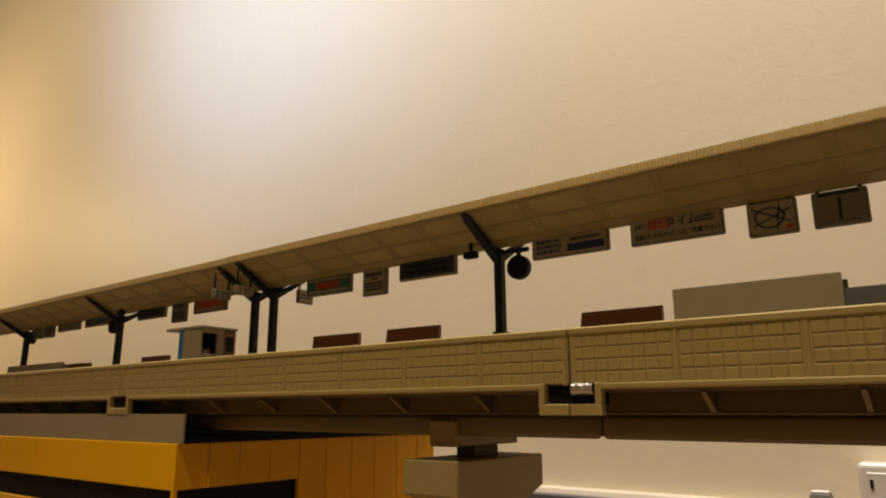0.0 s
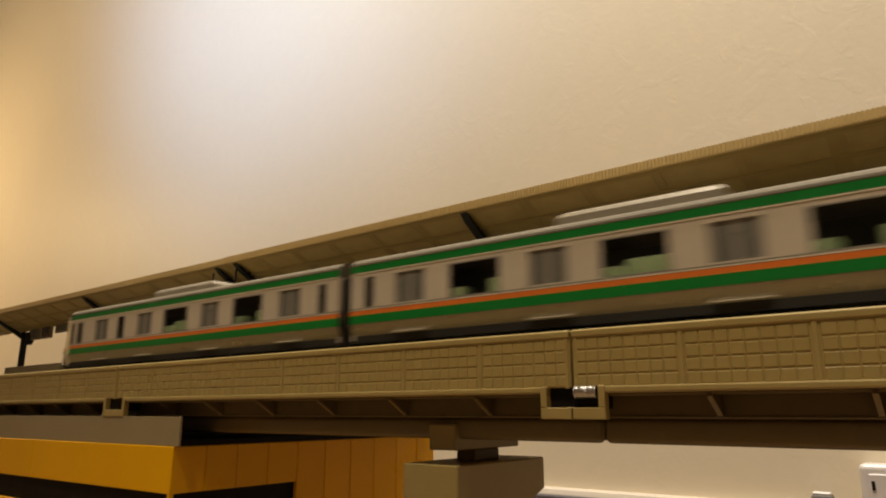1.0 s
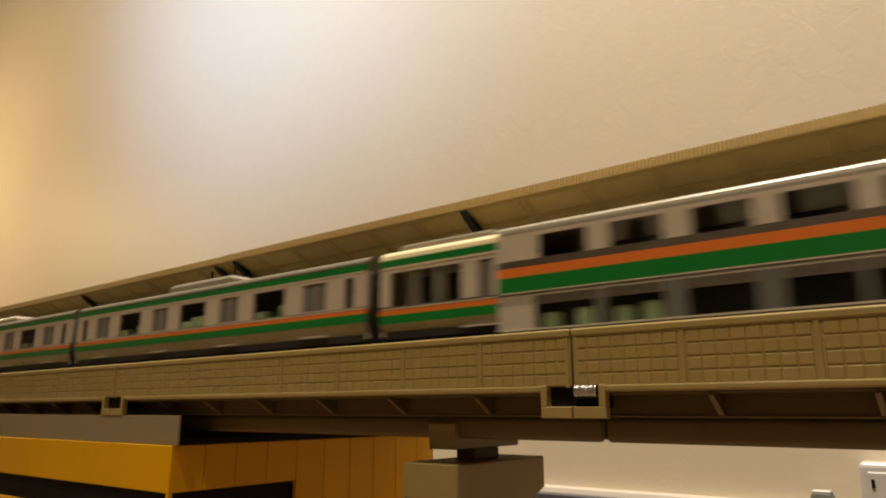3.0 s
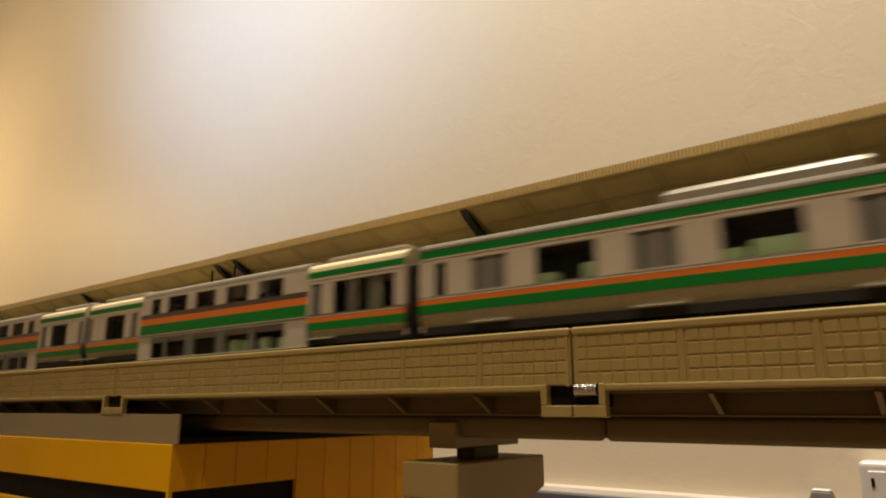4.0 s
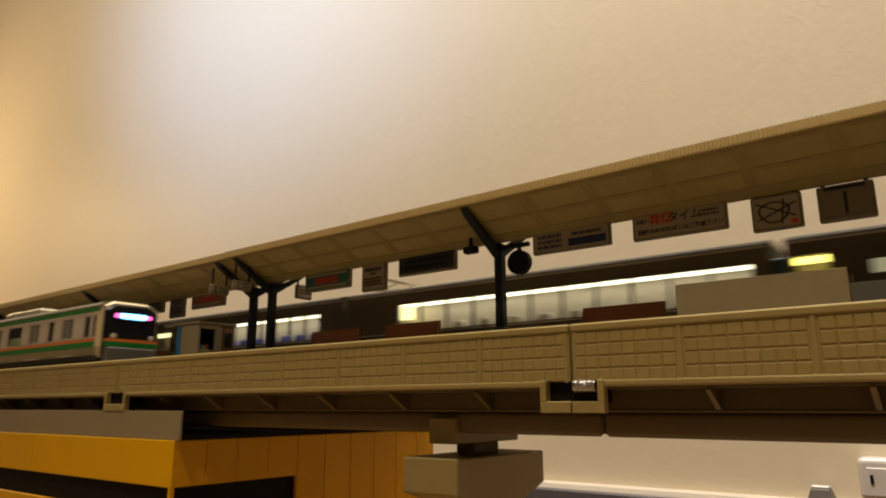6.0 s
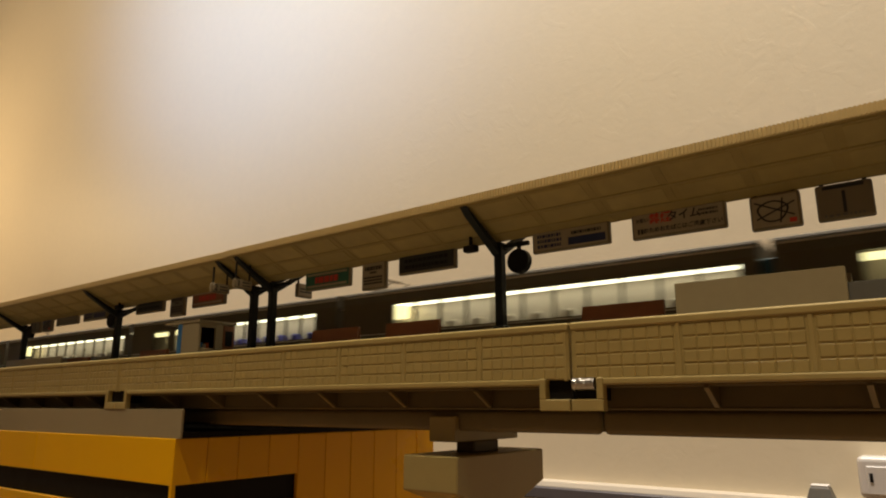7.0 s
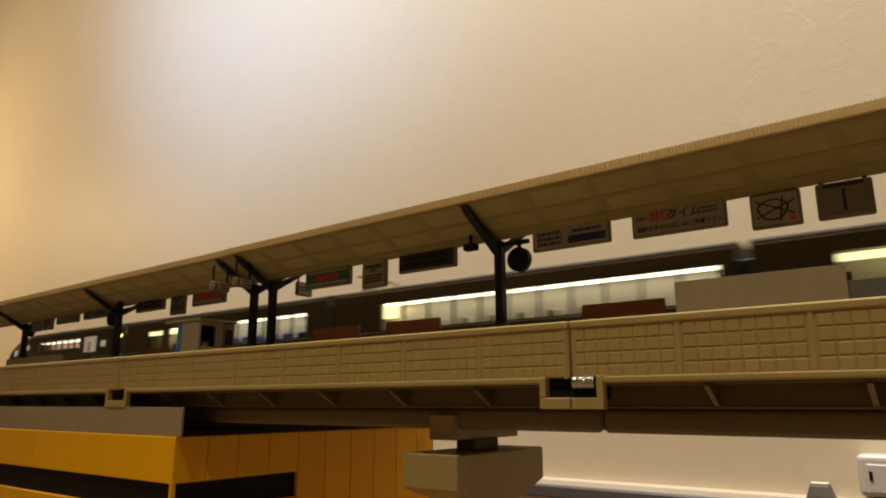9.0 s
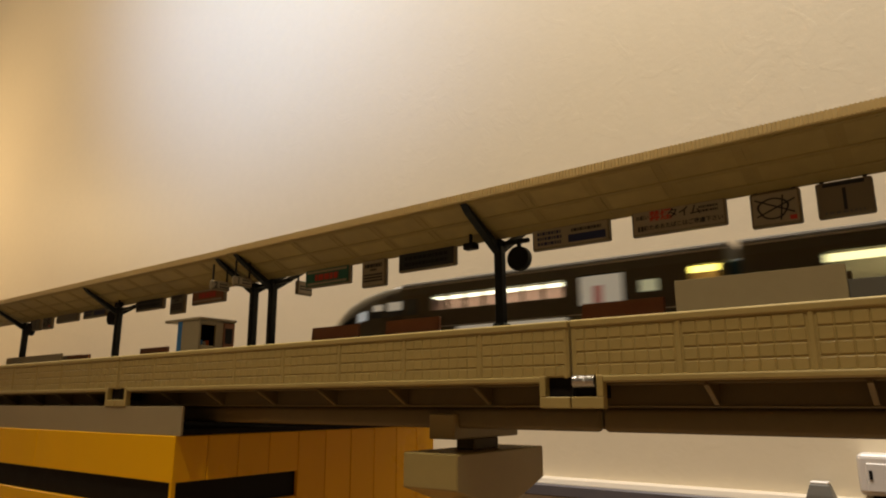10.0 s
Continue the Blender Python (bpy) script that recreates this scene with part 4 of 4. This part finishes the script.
def express_ring(x, w=9.7, top=24.6, low=4.2, zsh=17.0):
    pts = [(-w, low), (-w * 1.005, (low + zsh) / 2), (-w, zsh)]
    for i in range(1, 10):
        a = math.pi * i / 10
        pts.append((-w * math.copysign(abs(math.cos(a)) ** 0.6, math.cos(a)), zsh + (top - zsh) * math.sin(a) ** 0.75))
    pts += [(w, zsh), (w * 1.005, (low + zsh) / 2), (w, low)]
    return [(x, a, b) for a, b in pts]


def express_car(kind, tint, lit0=-52.0, lit1=52.0, nose=False, panto=False):
    """A car with a ribbon of lit windows; a nose, if any, at the end with the lower x."""
    ob = thing("express_car", (0, 0, 0), "dark grey express car with lit windows" + (" and a rounded nose" if nose else ""), "train car", "express train")
    h = (EP - 3.4) / 2
    x0 = -h + (34 if nose else 0)
    zl, zh = (16.4, 21.2) if nose else (11.8, 20.6)
    n = 7 if nose else 11
    panes = [(lit0 + i * (lit1 - lit0) / n + 0.35, lit0 + (i + 1) * (lit1 - lit0) / n - 0.35) for i in range(n)]
    wins = sorted(panes + ([(59.0, 66.0)] if nose else [(-50.0, -37.5)] if tint == "blue" else []))
    we = 9.7
    for s in (-1, 1):
        ya, yb = sorted((s * (we - 0.7), s * we))
        bm = box(x0, h, ya, yb, 4.2, zl)
        box(x0, h, ya, yb, zh, 22.2, bm=bm)
        last = x0
        for a, b in wins:
            box(last, a, ya, yb, zl, zh, bm=bm)
            last = b
        box(last, h, ya, yb, zl, zh, bm=bm)
        part("side", bm, M_EXP, ob)
        for a, b in wins:
            part("window_pane", box(a, b, *sorted((s * (we - 0.45), s * (we - 0.3))), zl, zh), M_GLASS, ob)
        part("cabin_light", box(panes[0][0], panes[-1][1], *sorted((s * 4.2, s * 8.6)), 20.45, 20.75), M_STRIP if tint != "white" else M_STRIPW, ob, "glowing cabin light strip")
        part("bulkhead_light", box(wins[0][0], panes[0][0] + 5, *sorted((s * 7.4, s * 8.6)), 18.6 if tint == "blue" else 15.8, 20.2), M_STRIPB, ob, "bright yellow light over the bulkhead") if kind else part("end_light", box(58, 67, *sorted((s * 7.4, s * 8.6)), 19.6, 21.0), M_STRIPY, ob, "yellow light at the car's end")
        for a, b in panes:
            if not nose:
                part("seat", box(a + 1.2, a + 4.2, *sorted((s * 4.4, s * 8.4)), 9, 14.3, 0.6), M_BLUESEAT if tint == "blue" else (M_PINK if tint == "pink" else M_PALE), ob)
    part("roof", loft([[(x, y, z) for x, y, z in express_ring(x, top=26.6, low=22.0, zsh=25.2)] for x in (x0, h)]), M_EXPROOF, ob)
    for s in (-1, 1):
        part("gutter", box(x0 + 1, h, *sorted((s * 9.5, s * 9.95)), 24.2, 24.55), M_SILV, ob, "pale roof gutter line")
        part("belt_line", box(x0 + 1, h, *sorted((s * 9.6, s * 9.85)), 11.1, 11.35), M_BRIGHT, ob, "thin bright belt line")
    part("inner_wall", box(x0 + 1, h - 1, -2.6, 2.6, 6, 22.0), M_PINK if tint == "pink" else M_PALE, ob, "pale cabin lining")
    part("floor_pan", box(x0 + 0.8, h - 0.8, -8.8, 8.8, 5, 9), M_UNDERF, ob)
    part("end_wall", box(h - 0.7, h, -8.9, 8.9, 4.4, 21), M_EXP, ob)
    part("gangway", box(h, h + 1.7, -6.0, 6.0, 5, 22.0, 0.3), M_TEAL, ob, "dark teal gangway bellows")
    if not nose:
        part("end_wall", box(-h, -h + 0.7, -8.9, 8.9, 4.4, 21), M_EXP, ob)
        part("gangway", box(-h - 1.7, -h, -6.0, 6.0, 5, 22.0, 0.3), M_TEAL, ob, "dark teal gangway bellows")
    else:
        steps = ((0, 9.7, 26.6, 23.6), (10, 9.6, 26.0, 21.6), (19, 9.3, 24.4, 18.8), (26, 8.7, 22.0, 16.0), (31, 7.8, 19.0, 13.4), (35, 6.6, 15.8, 11.0), (37.5, 5.0, 12.4, 8.8), (38.6, 2.8, 9.4, 7.0))
        body = part("nose", loft([express_ring(x0 - d, w, top, 4.2 if d < 36 else 4.8, sh) for d, w, top, sh in steps]), M_EXP, ob, "rounded streamlined nose", True)
        for s in (-1, 1):
            bm = loft([[(x0 - d, s * (w0 - 1.2), z0), (x0 - d, s * w0, z0), (x0 - d, s * w1, z1), (x0 - d, s * (w1 - 1.2), z1)]
                       for d, w0, z0, w1, z1 in ((-7.0, 9.92, 15.6, 9.92, 20.8), (0, 9.9, 15.6, 9.9, 20.8), (8, 9.82, 15.6, 9.82, 20.0), (14, 9.66, 15.8, 9.62, 18.9))])
            pane = part("cab_side_window", bm, M_CABLIT if tint == "white" else M_CABGL, body, "large glossy cab side window")
            # bright patches on the tail's cab glass, added as glowing panels
            for a, b, lo, hi in ((-46.0, -41.4, 18.0, 20.0), (-39.6, -33.2, 17.6, 20.4)) if tint != "white" else ():
                part("cab_lamp", box(a, b, *sorted((s * (we - 0.3), s * (we + 0.26))), lo, hi, 0.1), M_VEST, pane, "glowing patch added on the cab glass")
            for d in (-1.5, 7.0):
                part("pillar", box(x0 - d - 0.3, x0 - d + 0.3, *sorted((s * (we - 0.5), s * (we + 0.28))), 15.4, 20.6 if d < 0 else 20.0), M_EXP, pane)
            bm = loft([[(x0 - d, s * (w0 - 1.2), z0), (x0 - d, s * w0, z0), (x0 - d, s * w1, z1), (x0 - d, s * (w1 - 1.2), z1)]
                       for d, w0, z0, w1, z1 in ((15.6, 9.62, 15.4, 9.58, 18.6), (20, 9.44, 14.8, 9.42, 17.8))])
            part("quarter_window", bm, M_CABDIM, body, "small pale quarter window")
            bm = loft([[(x0 - d, s * (w0 - 1.5), z0), (x0 - d, s * w0, z0), (x0 - d, s * w1, z1), (x0 - d, s * (w1 - 1.5), z1)]
                       for d, w0, z0, w1, z1 in ((21.5, 9.36, 13.6, 9.34, 17.2), (27, 8.75, 12.8, 8.72, 15.2), (32, 7.72, 12.0, 7.7, 13.0))])
            part("windscreen", bm, M_MASK, body, "dark curved windscreen")
        # vestibule: a tall lit window, a small lit door window, and added low glowing panels
        for s in (-1, 1):
            side = lambda lo, hi: sorted((s * lo, s * hi))
            tall = part("vestibule_window", box(29.6, 41.8, *side(we - 0.2, we + 0.05), 13.6, 21.4, 0.04), M_VEST, ob, "tall lit vestibule window")
            # the partition glows by itself to look lit
            part("partition", box(33.4, 36.2, *side(we + 0.02, we + 0.09), 14.0, 18.6), M_VESTP, tall, "pink partition with its lighting put in as a glow")
            part("window_frame", box(29.3, 42.1, *side(we - 0.3, we + 0.03), 13.3, 21.7), M_MASK, tall)
            part("door_window", box(46.3, 51.0, *side(we - 0.2, we + 0.05), 15.8, 18.8, 0.04), M_VESTY, ob, "small lit door window")
            for a, b in ((-15.6, -3.4), (-2.8, 3.0), (8.2, 15.0)) if tint == "white" else ((-11.5, 5.0), (5.6, 25.5)):
                part("low_window", box(a, b, *side(we - 0.2, we + 0.05), 9.2, 10.9, 0.04), M_VEST, ob, "low glowing panel under the belt line")
    if panto:
        px = -54.0
        p = part("pantograph", box(px - 3, px + 3, -6, 6, 24.8, 25.6, 0.2), M_RAIL, ob, "grey metal pantograph")
        for s in (-4, 4):
            part("arm", prism([(px - 5, 25.4), (px - 4.3, 25.4), (px + 5.2, 28.0), (px + 4.4, 28.0)], s - 0.3, s + 0.3, axis="y"), M_RAIL, p)
            part("arm", prism([(px + 5.2, 27.7), (px + 4.6, 28.2), (px - 2.8, 30.2), (px - 2.6, 29.7)], s - 0.25, s + 0.25, axis="y"), M_RAIL, p)
        p.location.z = 1.5 * MM
        part("contact_strip", box(px - 3.6, px - 2.0, -8, 8, 29.7, 30.4, 0.15), M_RAIL, p)
        for dx in (-4, 4):
            part("insulator", cylinder((px + dx, -5, 25.0), 0.9, 1.6, "z", 12), M_WHITE, p)
        part("roof_unit", box(-16, 26, -6, 6, 26.2, 26.9, 0.3), M_EXPROOF, ob)
    else:
        part("roof_unit", box(-16, 16, -6, 6, 26.2, 26.9, 0.3), M_EXPROOF, ob)
    for x in (-46, 46):
        bogie(ob, x)
    return ob


# ---- travel along the two loops ----
def on_loop(s, track_y, rad):
    """Place and heading (degrees) at the length s along a loop; s = x on the front straight."""
    yc = track_y - rad
    total = 4 * HALF + 2 * math.pi * rad
    s = (s + HALF) % total - HALF
    if s <= HALF:
        return s, track_y, 0.0
    a = (s - HALF) / rad
    if a <= math.pi:
        return HALF + rad * math.sin(a), yc + rad * math.cos(a), -math.degrees(a)
    b = s - HALF - math.pi * rad
    if b <= 2 * HALF:
        return HALF - b, yc - rad, -180.0
    a = (b - 2 * HALF) / rad
    return -HALF - rad * math.sin(a), yc - rad * math.cos(a), -180.0 - math.degrees(a)


def car_pose(s, track_y, rad, turned, lift):
    ax, ay, _ = on_loop(s + 46, track_y, rad)
    bx, by, _ = on_loop(s - 46, track_y, rad)
    head = math.degrees(math.atan2(ay - by, ax - bx))
    return pose((ax + bx) / 2 * MM, (ay + by) / 2 * MM, (RAIL + lift) * MM, 0, 0, head + (180 if turned else 0))


def drive(car, s0, speed, track_y, rad, turned=False, lift=0.0):
    walk(car, [(t / 10, car_pose(s0 + speed * t / 10, track_y, rad, turned, lift)) for t in range(0, 101)])


NEAR_V, FAR_V = -274.5, 274.4
near_train, far_train = [], []


def build_trains():
    first = commuter_car(cab=True)
    mid = commuter_car()
    green = bilevel_car()
    # places of the cars along the train at t = 0, by their centres
    s = 211.9 - PITCH
    lengths = [PITCH] * 10
    lengths[5] = lengths[6] = 142.78
    used = {"mid": False, "green": False}
    for i in range(10):
        centre = s + lengths[i] / 2
        if i == 0:
            car = first
        elif i == 9:
            car = copy_thing(first, pose(0, 0, 0))
        elif i in (5, 6):
            car = copy_thing(green, pose(0, 0, 0)) if used["green"] else green
            used["green"] = True
        else:
            car = copy_thing(mid, pose(0, 0, 0)) if used["mid"] else mid
            used["mid"] = True
        near_train.append((car, centre, i == 9 or i == 5))
        s += lengths[i]
    nose = express_car(False, "pink", -22.0, 25.0, nose=True)
    lead = express_car(False, "white", -18.0, 25.0, nose=True)
    plain = express_car(True, "plain", -45.0, 64.0, panto=True)
    blue = express_car(True, "blue", -33.0, 57.0)
    tail_end = 10.0 - EP - FAR_V * 10.0
    kinds = [nose, blue, plain, blue, plain, blue, plain, blue, plain, lead]
    seen = set()
    for i, k in enumerate(kinds):
        car = copy_thing(k, pose(0, 0, 0)) if k in seen else k
        seen.add(k)
        far_train.append((car, tail_end + (i + 0.5) * EP, i == 9))


def motions():
    for car, s, turned in near_train:
        drive(car, s, NEAR_V, NEAR_Y, NEAR_R, turned)
    for car, s, turned in far_train:
        drive(car, s, FAR_V, FAR_Y, FAR_R, turned, FAR_LIFT)


build_viaducts()
build_platform()
pier(-32.2, 121.4, "grey plastic viaduct pier with a wide cap")
for px, py in ((340, 121.4), (340, 176.9), (-420, 176.9), (-300, -519), (300, -519), (-300, -575), (300, -575), (880, -198.6), (-880, -198.6)):
    pier(px, py, "grey plastic viaduct pier")
yellow_stand(-109.0, 100.0, 105.3)
support_tray(-107.3)
wall_socket()
cord_plug()
build_trains()
motions()
